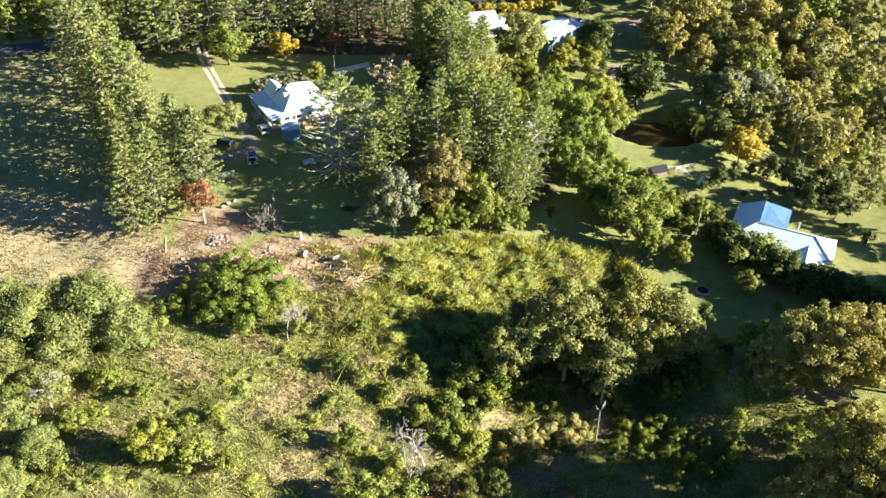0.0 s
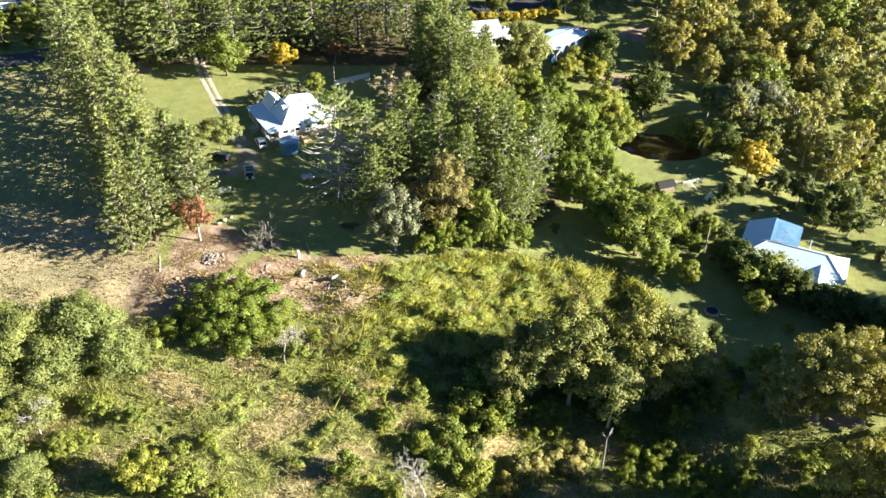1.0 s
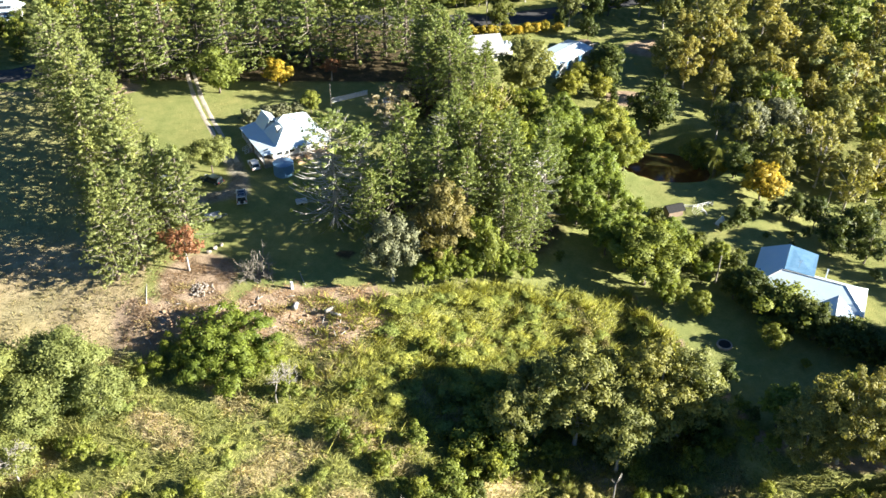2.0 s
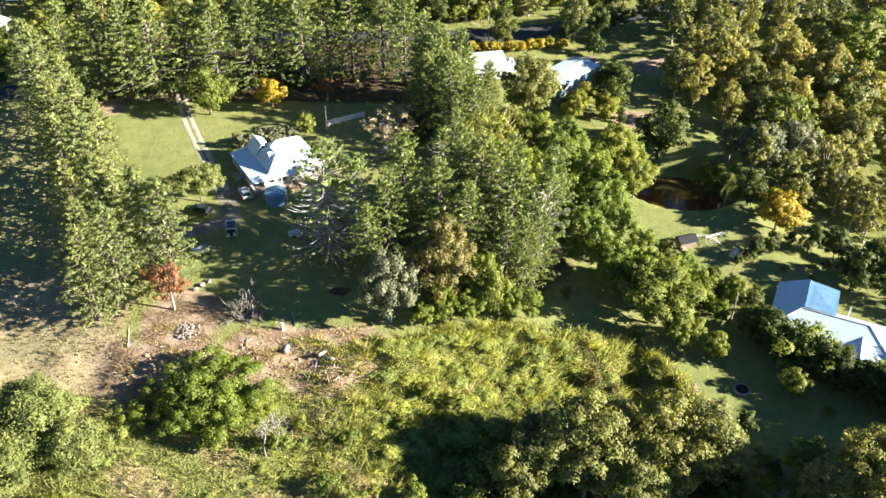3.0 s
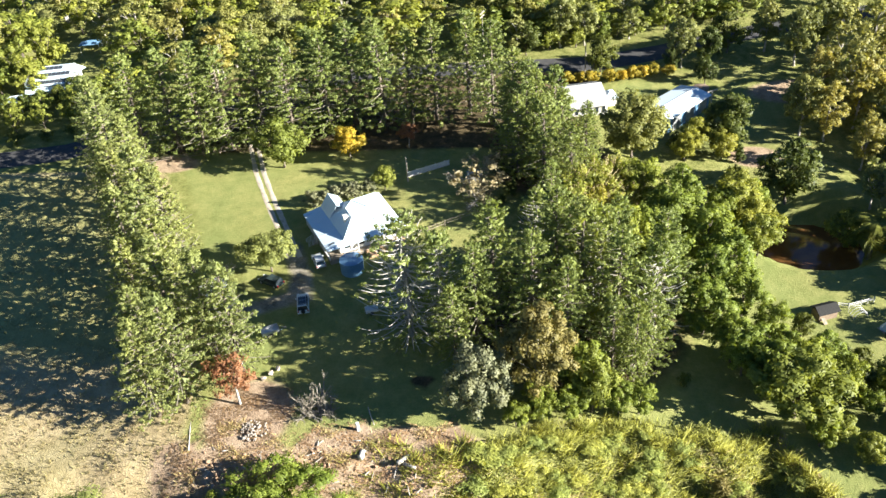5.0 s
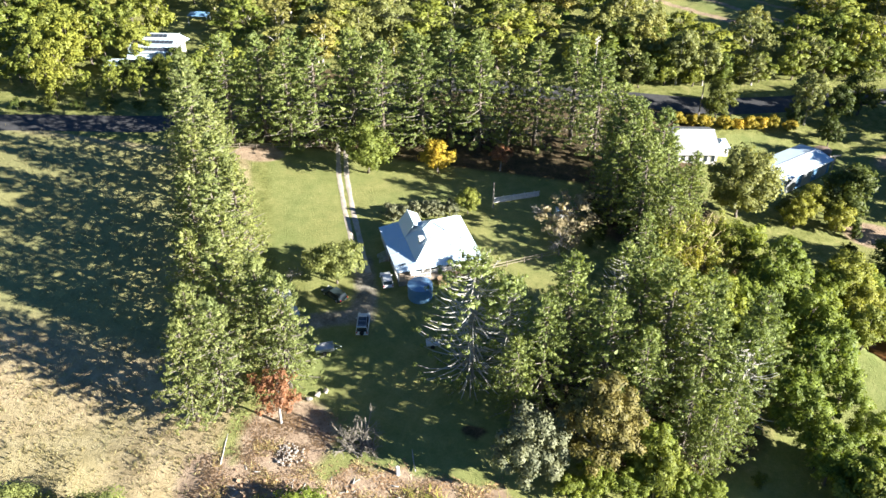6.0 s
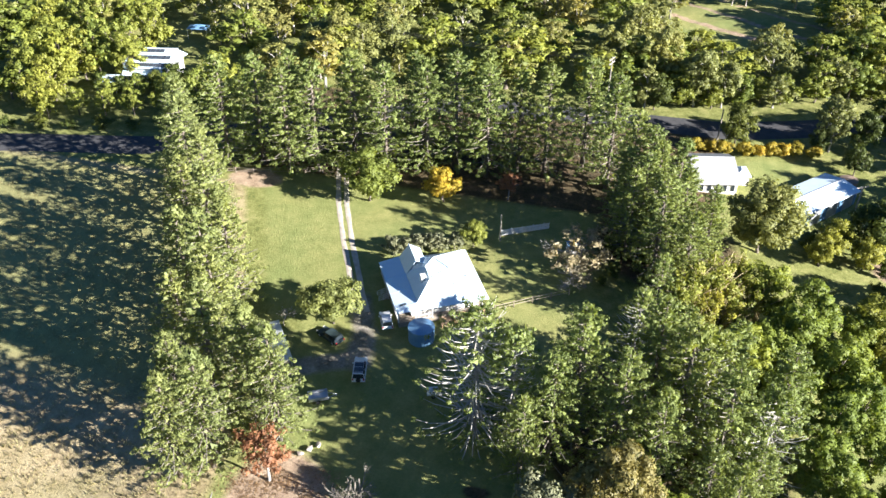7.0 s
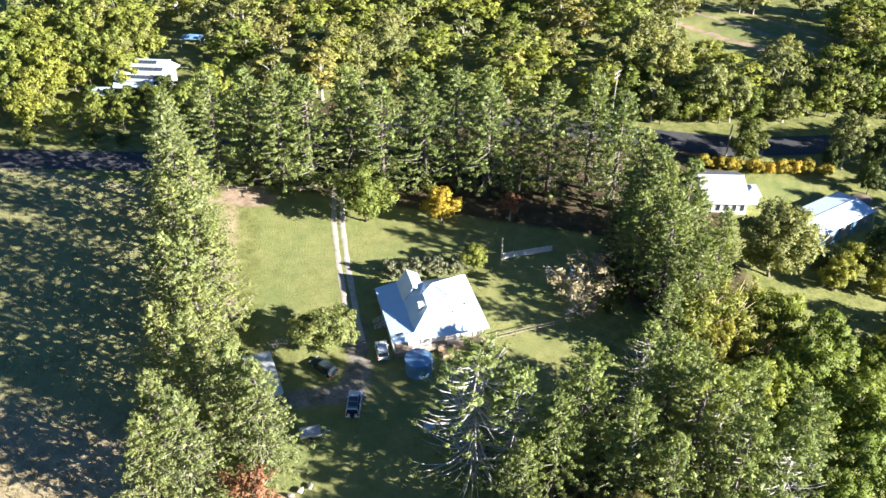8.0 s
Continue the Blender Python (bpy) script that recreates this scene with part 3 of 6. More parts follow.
def palm(seed, height, fronds=30, length=2.7):
    """(trunk, leaves): a feather palm with arching fronds of narrow leaflets."""
    rng = np.random.default_rng(seed)
    geo = Geo()
    geo.tube([(0, 0, -0.3), (0.1, 0, height * 0.4), (0.05, 0.1, height * 0.75), (0, 0, height * 0.85)], [0.26, 0.19, 0.16, 0.14], 8)
    tris = []
    for i in range(fronds):
        a, up = rng.uniform(0, math.tau), rng.uniform(-0.2, 1.1)
        d = Vector((math.cos(a), math.sin(a), 0))
        side = Vector((-d.y, d.x, 0))
        for s in np.linspace(0.05, 1, 16):
            p = Vector((0, 0, height * 0.85)) + d * length * s + Vector((0, 0, length * (up * s - 0.95 * s * s)))
            for sg in (-1, 1):
                tip = p + side * sg * 0.75 * math.sin(math.pi * min(1, 0.15 + s * 0.8)) + d * 0.25 - Vector((0, 0, 0.22))
                tris += [p - d * 0.13, p + d * 0.13, tip]
    return geo, np.array([tuple(v) for v in tris])


def bamboo(seed, height, canes=60):
    """(canes, leaves): a clump of arching canes with drooping sprays."""
    rng = np.random.default_rng(seed)
    geo, cs, ns = Geo(), [], []
    for i in range(canes):
        a, r0 = rng.uniform(0, math.tau), rng.uniform(0, 1.6)
        out = rng.uniform(0.5, 3.4)
        h = height * rng.uniform(0.65, 1.05)
        d = np.array([math.cos(a), math.sin(a), 0])
        at = lambda s: d * (r0 + out * s * s) + np.array([0, 0, h * (s - 0.18 * s ** 3)])
        geo.tube([at(s) for s in (0.0, 0.35, 0.65, 1.0)], [0.085, 0.075, 0.055, 0.02], 4)
        if rng.uniform() < 0.6:
            for s in rng.uniform(0.4, 1.02, 9):
                m = 9
                q = unit(rng, m)
                cs.append(at(s) + q * np.array([0.5, 0.5, 0.4]))
                ns.append(q + np.array([0, 0, 0.3]))
    return geo, sprays(np.concatenate(cs), np.concatenate(ns), 0.15, 2.2, rng)


PLANTS = {}


def kind_of_tree(key, name, base, trunk, wood, crown, bark, leaf, twig=None, crown_name="crown", trunk_name="trunk"):
    """Keeps one tree's meshes under a key, to be planted many times."""
    trunk_mesh = trunk.mesh(trunk_name, bark, True) if trunk else None
    wood_mesh = wood.mesh("limb_whorl", twig or bark, True) if wood else None
    crown_mesh = tri_mesh(crown_name, crown, leaf) if crown is not None else None
    PLANTS.setdefault(key, []).append((name, base, ((trunk_name, trunk_mesh), ("limb_whorl", wood_mesh), (crown_name, crown_mesh))))


planted = random.Random(5)


def plant(key, x, y, height, label, category="tree", group="", which=None, wide=1.0, sink=0.0, turn=None):
    """Puts one tree of a kind on the ground, scaled to its height."""
    forms = PLANTS["far_" + key if key in ("gum", "gum_brown") and y > 140 else key]
    name, base, meshes = forms[planted.randrange(len(forms)) if which is None else which % len(forms)]
    s = height / base
    m = pose(x, y, float(land(x, y)) - sink, 0, 0, planted.uniform(0, 360) if turn is None else turn) @ Matrix.Diagonal((s * wide, s * wide, s, 1))
    ob = thing(name, label, category, m, group)
    for n, mesh in meshes:
        if mesh:
            part(n, mesh, None, ob)
    return ob


for i in range(3):
    t, w, c = araucaria(10 + i, 22.0, 5.3, 0.10, 1.12, 0.68, 27, 0.11, 0.04, 0.9)
    kind_of_tree("pine", "bunya_pine", 22.0, t, w, c, BARK, PINE, TWIG)
    t, w, c = araucaria(40 + i, 22.0, 5.4, 0.16, 1.08, 0.78, 30, 0.105, 0.04, 1.0)
    kind_of_tree("pine_row", "hoop_pine", 22.0, t, w, c, BARK, PINE_YELLOW, TWIG)
t, w, c = araucaria(20, 18.0, 6.2, 0.90, 0.56, 0.45, 30, 0.10, 0.42, 0.95, 0.42)
kind_of_tree("pine_thin", "bunya_pine", 18.0, t, w, c, BARK_PALE, PINE, TWIG_PALE)
t, w, c = araucaria(21, 18.0, 4.6, 0.76, 0.68, 0.6, 28, 0.10, 0.22, 0.95, 0.25)
kind_of_tree("pine_sparse", "bunya_pine", 18.0, t, w, c, BARK_PALE, PINE, TWIG_PALE)
for i in range(3):
    t, c = broadleaf(60 + i, 12.0, 4.4, 90, 92, 0.12, 0.12, 0.20, fluff=0.7)
    kind_of_tree("gum", "gum_tree", 12.0, t, None, c, BARK_PALE, GUM)
    t, c = broadleaf(70 + i, 15.0, 4.6, 120, 110, 0.11, 0.06, 0.17, fluff=0.3)
    kind_of_tree("gum_brown", "gum_tree", 15.0, t, None, c, BARK_PALE, GUM_BROWN)
    t, c = broadleaf(80 + i, 10.0, 4.3, 66, 84, 0.145, 0.04, 0.20)
    kind_of_tree("bright", "leafy_tree", 10.0, t, None, c, BARK, BRIGHT)
    t, c = broadleaf(90 + i, 8.0, 3.8, 46, 66, 0.15, 0.03, 0.25)
    kind_of_tree("dark", "leafy_tree", 8.0, t, None, c, BARK, DARKLEAF)
    t, c = broadleaf(250 + i, 14.0, 6.6, 150, 78, 0.135, 0.10, 0.15, 1.4, (0.5, 1.0), (0.75, 1.05), 0.12, 0.8)
    kind_of_tree("gully_gum", "gum_tree", 14.0, t, None, c, BARK_PALE, GUM_BROWN)
    # the same gums with fewer, larger leaf sprays, for those that stand far off
    t, c = broadleaf(60 + i, 12.0, 4.4, 74, 60, 0.17, 0.12, 0.21)
    kind_of_tree("far_gum", "gum_tree", 12.0, t, None, c, BARK_PALE, GUM)
    t, c = broadleaf(70 + i, 15.0, 4.6, 90, 56, 0.18, 0.06, 0.19, fluff=0.5)
    kind_of_tree("far_gum_brown", "gum_tree", 15.0, t, None, c, BARK_PALE, GUM_BROWN)
    # woodland kinds, lighter in leaves
    t, c = broadleaf(130 + i, 12.0, 4.6, 46, 30, 0.225, 0.02, 0.20, fluff=0.6)
    kind_of_tree("wood_gum", "box_tree", 12.0, t, None, c, BARK_PALE, GUM)
    t, c = broadleaf(140 + i, 14.0, 4.1, 50, 30, 0.225, 0.02, 0.20, fluff=0.6)
    kind_of_tree("wood_brown", "ironbark_tree", 14.0, t, None, c, BARK_PALE, GUM_BROWN)
    t, c = broadleaf(150 + i, 10.0, 4.6, 44, 30, 0.225, 0.0, 0.20)
    kind_of_tree("wood_green", "wattle_tree", 10.0, t, None, c, BARK, VINE)
    t, c = broadleaf(230 + i, 10.0, 4.4, 56, 36, 0.21, 0.0, 0.21)
    kind_of_tree("wood_lime", "leafy_tree", 10.0, t, None, c, BARK, LIME)
    t, c = broadleaf(240 + i, 4.0, 2.6, 34, 44, 0.12, 0.0, 0.24, 1.6, (0.4, 1.0))
    kind_of_tree("silver_shrub", "silver_shrub", 4.0, t, None, c, BARK_PALE, SILVER, crown_name="foliage")
    t, c = broadleaf(110 + i, 4.0, 2.6, 26, 42, 0.135, 0.0, 0.28, 1.4, (0.3, 0.95))
    kind_of_tree("shrub", "shrub", 4.0, t, None, c, BARK, VINE, crown_name="foliage")
    t, c = broadleaf(190 + i, 4.0, 2.6, 18, 46, 0.15, 0.0, 0.34, 1.4, (0.3, 0.95))
    kind_of_tree("weed", "weed_mound", 4.0, None, None, c, BARK, WEED, crown_name="foliage")
    t, c = broadleaf(210 + i, 5.0, 3.4, 24, 150, 0.105, 0.0, 0.27, 1.4, (0.55, 1.1), (0.8, 1.25), 0.2)
    kind_of_tree("heap", "vine_thicket", 5.0, t, None, c, BARK, BRIGHT, crown_name="foliage")
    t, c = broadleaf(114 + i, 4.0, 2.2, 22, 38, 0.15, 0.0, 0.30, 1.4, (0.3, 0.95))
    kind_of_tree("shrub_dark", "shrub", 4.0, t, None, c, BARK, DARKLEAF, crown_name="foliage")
for i in range(3):
    t, c = broadleaf(180 + i, 8.0, 4.4, 56, 170, 0.092, 0.02, 0.29, 1.9, fluff=0.55)
    kind_of_tree("wild", "wild_tree", 8.0, t, None, c, BARK_PALE, WILD)
for i in range(2):
    t, c = broadleaf(100 + i, 7.0, 3.4, 64, 84, 0.12, 0.03, 0.22)
    kind_of_tree("lime", "leafy_tree", 7.0, t, None, c, BARK, LIME)
    t, c = broadleaf(104 + i, 6.0, 3.0, 46, 60, 0.17, 0.08, 0.25)
    kind_of_tree("gold", "flowering_tree", 6.0, t, None, c, BARK, GOLD)
    t, c = broadleaf(106 + i, 3.0, 2.2, 34, 60, 0.14, 0.0, 0.3)
    kind_of_tree("gold_bush", "flowering_bush", 3.0, t, None, c, BARK, GOLD, crown_name="foliage")
    g = bare_tree(160 + i, 7.0, 0.55, 6, 3)
    kind_of_tree("bare", "bare_tree", 7.0, g, None, None, DEADWOOD, None)
t, c = broadleaf(120, 8.5, 3.9, 80, 120, 0.11, 0.02, 0.20)
kind_of_tree("silver", "silver_tree", 8.5, t, None, c, BARK_PALE, SILVER)
t, c = broadleaf(121, 11.0, 4.2, 100, 110, 0.11, 0.03, 0.19)
kind_of_tree("tawny", "tawny_tree", 11.0, t, None, c, BARK_PALE, TAWNY)
t, c = broadleaf(122, 7.0, 3.8, 46, 36, 0.13, 0.36, 0.2, 1.4, (0.5, 1.05))
kind_of_tree("rust", "rusty_tree", 7.0, t, None, c, BARK_PALE, RUST)
g = bare_tree(166, 7.0, 0.62, 6, 3)
t, c = broadleaf(167, 6.0, 4.4, 34, 26, 0.11, 0.15, 0.2, 1.4, (0.5, 1.0))
kind_of_tree("jacaranda", "jacaranda_tree", 7.0, g, None, c, DEADWOOD, BRONZE)
t, c = broadleaf(123, 7.0, 5.2, 80, 80, 0.14, 0.30, 0.22, 1.4, (0.5, 1.0), (0.4, 0.6))
kind_of_tree("spread", "shade_tree", 7.0, t, None, c, BARK, WILD)
t, c = broadleaf(124, 13.0, 6.2, 110, 100, 0.17, 0.06, 0.2)
kind_of_tree("olive", "olive_green_tree", 13.0, t, None, c, BARK, GUM)
for i in range(2):
    t, c = broadleaf(220 + i, 4.0, 2.0, 30, 60, 0.11, 0.0, 0.26, 2.6, (0.4, 1.0), (1.2, 1.8))
    kind_of_tree("reed", "reed_clump", 4.0, None, None, c, BARK, REED, crown_name="foliage")
kind_of_tree("pole_tree", "dead_tree", 9.0, limbs(np.random.default_rng(3), 11.0, 7.0, ((0.8, 0.2, 8.6), (-0.6, 0.4, 8.0), (0.3, -0.5, 9.0)), 0.13, 0.8), None, None, BARK_PALE, None)
for i in range(2):
    t, c = palm(170 + i, 7.0)
    kind_of_tree("palm", "palm_tree", 7.0, t, None, c, BARK_PALE, FROND)
    t, c = bamboo(174 + i, 11.0)
    kind_of_tree("bamboo", "bamboo_clump", 11.0, t, None, c, BAMBOO, BAMBOO_LEAF, trunk_name="cane_stand", crown_name="foliage")
# ---- trees that stand alone or in rows: x, y, height ----
def plant_all(rows, key, label, category="tree", group="", **more):
    for x, y, h in rows:
        plant(key, x, y, h, label, category, group, **more)


PINE_ROW = [(-50.5, 121.0, 17.0), (-77.5, 175.5, 22.0), (-80.5, 180.5, 20.0), (-72.4, 168.0, 23.0), (-61.1, 153.5, 22.0), (-56.8, 143.9, 22.0), (-53.2, 139.0, 21.0), (-50.9, 132.4, 21.0), (-44.6, 130.6, 20.0), (-47.2, 123.2, 19.0), (-40.8, 129.0, 19.0), (-66.8, 163.5, 21.0), (-56.4, 149.5, 20.0), (-67.0, 157.5, 20.0), (-62.5, 147.5, 19.0), (-57.5, 137.0, 18.0), (-52.5, 126.5, 18.0)]
plant_all(PINE_ROW, "pine_row", "tall hoop pine with tufted yellow-green boughs in a row", group="row of pines beside the paddock")
PINE_BACK = [(-75.5, 186.2, 22.0), (-69.5, 188.1, 22.0), (-63.4, 186.2, 21.0), (-58.9, 188.4, 22.0), (-52.4, 191.2, 23.0), (-46.6, 190.5, 22.0), (-39.8, 193.6, 22.0), (-35.0, 195.8, 23.0), (-29.0, 194.5, 22.0), (-24.0, 198.0, 20.0), (-18.9, 197.4, 22.0), (-12.6, 201.5, 22.0), (-7.6, 196.4, 22.0), (-3.5, 189.9, 19.5), (-55.0, 197.0, 21.0), (-43.3, 199.0, 21.0), (-31.0, 202.0, 21.0), (-66.0, 195.0, 20.0)]
plant_all(PINE_BACK, "pine", "tall dark green bunya pine at the lawn's far edge", group="pines behind the lawn")
PINE_BEND = [(-1.0, 180.0, 18.0), (3.2, 175.2, 17.0), (6.4, 169.6, 16.0), (4.2, 186.6, 18.0), (-0.5, 187.6, 18.5), (-3.6, 183.5, 16.0), (9.6, 181.5, 14.0), (0.8, 182.5, 19.0), (5.2, 178.3, 17.5), (-2.5, 176.9, 16.5), (2.0, 171.8, 19.0), (9.2, 175.6, 14.5), (6.6, 150.4, 15.0), (3.0, 160.5, 14.0)]
plant_all(PINE_BEND, "pine", "dark green pine where the row bends", group="pines behind the lawn")
PINE_MID = [(-5.6, 138.1, 22.0), (6.9, 139.7, 22.0), (11.6, 135.6, 21.0), (18.5, 142.8, 19.0), (10.6, 130.4, 14.0), (-7.7, 133.6, 18.0), (-10.6, 130.6, 14.0), (-0.1, 134.5, 20.0), (4.6, 132.4, 18.0), (3.4, 144.5, 20.0), (15.5, 131.8, 15.0), (12.0, 145.0, 19.0)]
plant_all(PINE_MID, "pine", "tall dark green bunya pine in a dense clump", group="clump of pines beside the house")
plant("pine_thin", -17.4, 135.8, 20.0, "half-bare bunya pine with pale drooping boughs", turn=20)
plant("pine_sparse", -12.7, 135.3, 18.5, "half-bare bunya pine with pale whorled boughs")
plant("pine_sparse", 9.3, 141.3, 19.5, "thin bunya pine with pale bare boughs inside a clump")
plant("pine_sparse", 16.8, 137.5, 17.5, "thin bunya pine with pale bare boughs inside a clump")
plant("pine_sparse", 0.6, 150.5, 15.0, "thin bunya pine with open whorled boughs")
GREEN = [(23.9, 165.1, 12.0), (17.8, 169.5, 11.0), (26.8, 154.4, 12.0), (22.0, 159.9, 12.0), (29.5, 150.2, 11.0), (30.5, 143.8, 10.0), (33.9, 139.6, 7.5), (37.6, 172.3, 10.0), (24.4, 139.9, 11.0), (34.6, 134.2, 7.0), (27.5, 134.8, 9.0), (38.3, 134.3, 5.0), (20.5, 149.3, 11.0), (31.5, 166.0, 9.0), (29.0, 159.5, 9.5), (26.0, 146.0, 11.0), (14.0, 152.5, 12.0), (18.0, 156.0, 11.0)]
plant_all(GREEN, "bright", "leafy bright green tree in a thick grove", group="green grove")
plant_all(((6.0, 163.1, 12.0), (10.1, 165.9, 12.5), (13.3, 169.0, 11.0), (14.8, 163.3, 8.0), (16.6, 168.0, 10.0), (11.6, 161.5, 9.5), (8.0, 159.5, 9.0)), "bamboo", "yellow-green bamboo clump with arching pale canes", "bamboo", "bamboo thicket")
plant("lime", 34.3, 126.2, 11.5, "yellow-green leafy tree at the grove's end", wide=1.25)
plant_all(((36.5, 130.5, 9.5), (31.4, 128.8, 10.5), (28.6, 132.5, 10.0), (36.6, 121.8, 6.5), (41.5, 129.7, 7.5), (47.0, 129.6, 6.5), (44.0, 126.8, 5.0), (39.5, 133.5, 8.0)), "bright", "leafy bright green tree at the grove's end", group="green grove")
plant("lime", 38.6, 122.4, 5.6, "small yellow-green tree beside the track")
plant("olive", 18.6, 187.4, 13.5, "large round olive-green tree behind the pines", wide=1.12)
plant("silver", -7.0, 121.0, 13.0, "silver-grey leafy tree at the edge of the yard", wide=0.88)
plant("tawny", 0.6, 124.0, 17.5, "tawny brown-leaved tree behind a silver one", wide=0.85)
plant("lime", 7.6, 123.6, 11.0, "slim yellow-green tree at the clump's foot", wide=0.62)
plant("pine", 13.2, 127.6, 16.0, "dark green pine at the clump's southern end", group="clump of pines beside the house", wide=0.75)
plant_all(((5.2, 126.0, 11.0), (1.0, 121.6, 7.0), (4.6, 121.9, 6.5), (11.2, 123.8, 6.0), (-2.2, 120.0, 5.0), (13.8, 124.2, 6.0)), "bright", "mid-green leafy tree at the edge of the clump")
plant("gold", -34.3, 184.5, 7.0, "golden yellow flowering tree on the lawn", wide=1.1)
plant("lime", -46.8, 181.6, 10.0, "round yellow-green tree beside the driveway", wide=1.15)
plant("lime", -26.2, 172.8, 5.2, "small yellow-green tree behind the house")
plant("rust", -23.6, 188.1, 5.0, "small tree with dull red leaves under the pines")
plant("gold", 60.6, 151.0, 8.0, "orange-yellow flowering tree beside the garden", wide=1.2)
plant_all(((42.1, 119.7, 5.0), (51.7, 112.7, 5.0), (55.8, 109.0, 1.8)), "lime", "small yellow-green garden tree on the lawn", group="small garden trees")
plant("spread", -41.6, 150.2, 6.8, "broad green shade tree beside the driveway", wide=1.0)
plant("rust", -39.6, 122.9, 8.0, "rust-red leaved tree with a pale trunk")
plant("jacaranda", -9.0, 171.5, 8.0, "bare grey jacaranda with fine twigs and few bronze leaves", wide=1.25)
plant("jacaranda", -9.5, 167.5, 5.0, "low spreading jacaranda with bronze leaves", wide=1.5)
plant_all(((-38.0, 167.8, 3.2), (-31.4, 170.6, 3.4), (-34.6, 169.4, 3.4), (-36.2, 168.6, 2.8), (-29.0, 171.6, 3.0), (-33.0, 170.6, 3.0)), "silver_shrub", "pale grey-leaved garden shrub behind the house", "shrub", "garden shrubs")
plant("bare", -48.4, 148.2, 3.5, "small leafless grey shrub beside the carport", "shrub", wide=1.3, which=1)
plant_all(((33.5, 168.2, 10.5), (38.8, 169.5, 9.5), (35.5, 164.0, 9.0), (36.0, 159.0, 8.0)), "lime", "olive-yellow leafy tree beside the farm dam", group="green grove")
plant("palm", 56.0, 164.5, 8.5, "tall feather palm beside the farm dam", "palm", wide=1.2)
plant("gold_bush", 57.2, 163.5, 2.6, "low yellow flowering bush under a palm", "bush")
plant_all(((54.7, 142.6, 4.0), (49.5, 128.3, 5.0), (45.1, 178.3, 12.5), (68.1, 134.6, 8.0), (71.9, 136.5, 9.0), (73.5, 132.7, 8.0), (38.0, 194.0, 11.5), (34.5, 193.0, 9.0), (64.5, 145.0, 6.0), (68.8, 143.9, 6.5), (57.8, 144.4, 4.0), (57.2, 157.5, 7.5), (60.5, 154.5, 6.5), (54.0, 141.5, 4.0), (76.0, 141.0, 7.0), (52.5, 141.0, 2.5), (43.5, 130.0, 5.5), (38.5, 140.5, 4.5), (40.0, 129.5, 6.0), (44.5, 134.0, 4.5), (47.0, 131.5, 5.0), (51.0, 131.0, 3.5), (42.0, 136.0, 4.0), (61.5, 146.5, 3.0)), "dark", "dense dark green garden tree")
plant_all(((30.7, 191.0, 7.5), (28.5, 187.5, 6.0), (35.5, 189.0, 6.5), (53.0, 168.6, 8.5)), "lime", "yellow-green bushy tree beside the shed")
plant_all(((58.1, 138.6, 1.6), (63.1, 139.5, 1.8), (62.1, 136.4, 1.4), (73.6, 128.1, 2.5), (76.6, 125.6, 3.0), (50.5, 140.0, 2.4), (66.0, 140.0, 2.2)), "shrub_dark", "rounded clipped garden shrub", "shrub", "garden shrubs by the bungalow")
plant_all(((61.1, 169.5, 11.0), (67.8, 162.9, 9.5), (51.9, 198.0, 13.0), (67.3, 199.5, 14.0), (86.5, 183.8, 12.0), (87.7, 158.3, 9.0), (32.3, 222.2, 12.0), (56.0, 222.0, 14.0), (62.0, 227.0, 14.0), (51.0, 228.0, 12.0), (6.5, 233.7, 13.0), (12.1, 234.6, 11.0), (-0.6, 240.0, 14.0)), "gum", "grey-green gum tree with a pale trunk")
plant_all(((62.4, 170.5, 11.5), (71.2, 175.8, 12.0), (75.0, 179.0, 10.0)), "silver", "pale silvery-green tree beside the dam")
plant_all(((73.3, 165.5, 10.0), (66.4, 158.8, 7.5), (78.0, 162.8, 8.5), (84.0, 128.0, 8.0), (91.0, 121.0, 9.0), (87.0, 139.0, 8.0), (82.0, 146.0, 7.0), (84.7, 178.6, 12.0), (58.2, 174.0, 9.5), (66.8, 187.4, 12.0), (53.5, 202.2, 11.0)), "gum", "grey-green gum tree below the eastern rise")
plant_all(((56.0, 195.9, 13.0), (60.0, 186.0, 12.0), (77.5, 191.5, 14.0), (82.7, 188.7, 13.0), (79.9, 205.6, 17.0), (87.7, 202.7, 17.0), (91.6, 196.5, 17.0)), "gum_brown", "bronze-green gum tree below the eastern rise")
plant("pine_row", 77.4, 205.0, 9.0, "small bright green conifer among gums")
plant_all(((62.3, 204.9, 20.0), (86.9, 201.7, 18.0), (79.6, 207.1, 16.0), (57.5, 210.0, 12.0), (74.0, 196.0, 16.0)), "gum_brown", "tall bronze-green gum tree")
plant_all(((14.8, 219.6, 9.0), (30.0, 221.5, 5.0), (-1.3, 229.8, 8.0), (37.5, 222.5, 9.0), (43.0, 228.0, 10.0), (36.5, 216.0, 6.0)), "dark", "dark green tree on the road verge")
plant_all(((7.7, 216.2, 2.3), (12.8, 216.6, 2.5), (16.8, 217.0, 2.5), (21.8, 218.4, 2.5), (25.8, 219.5, 2.5), (29.3, 219.6, 2.3), (10.3, 216.2, 2.2), (19.5, 217.6, 2.2), (23.8, 218.8, 2.4)), "gold_bush", "yellow flowering hedge bush along the road", "bush", "flowering hedge", wide=1.1)

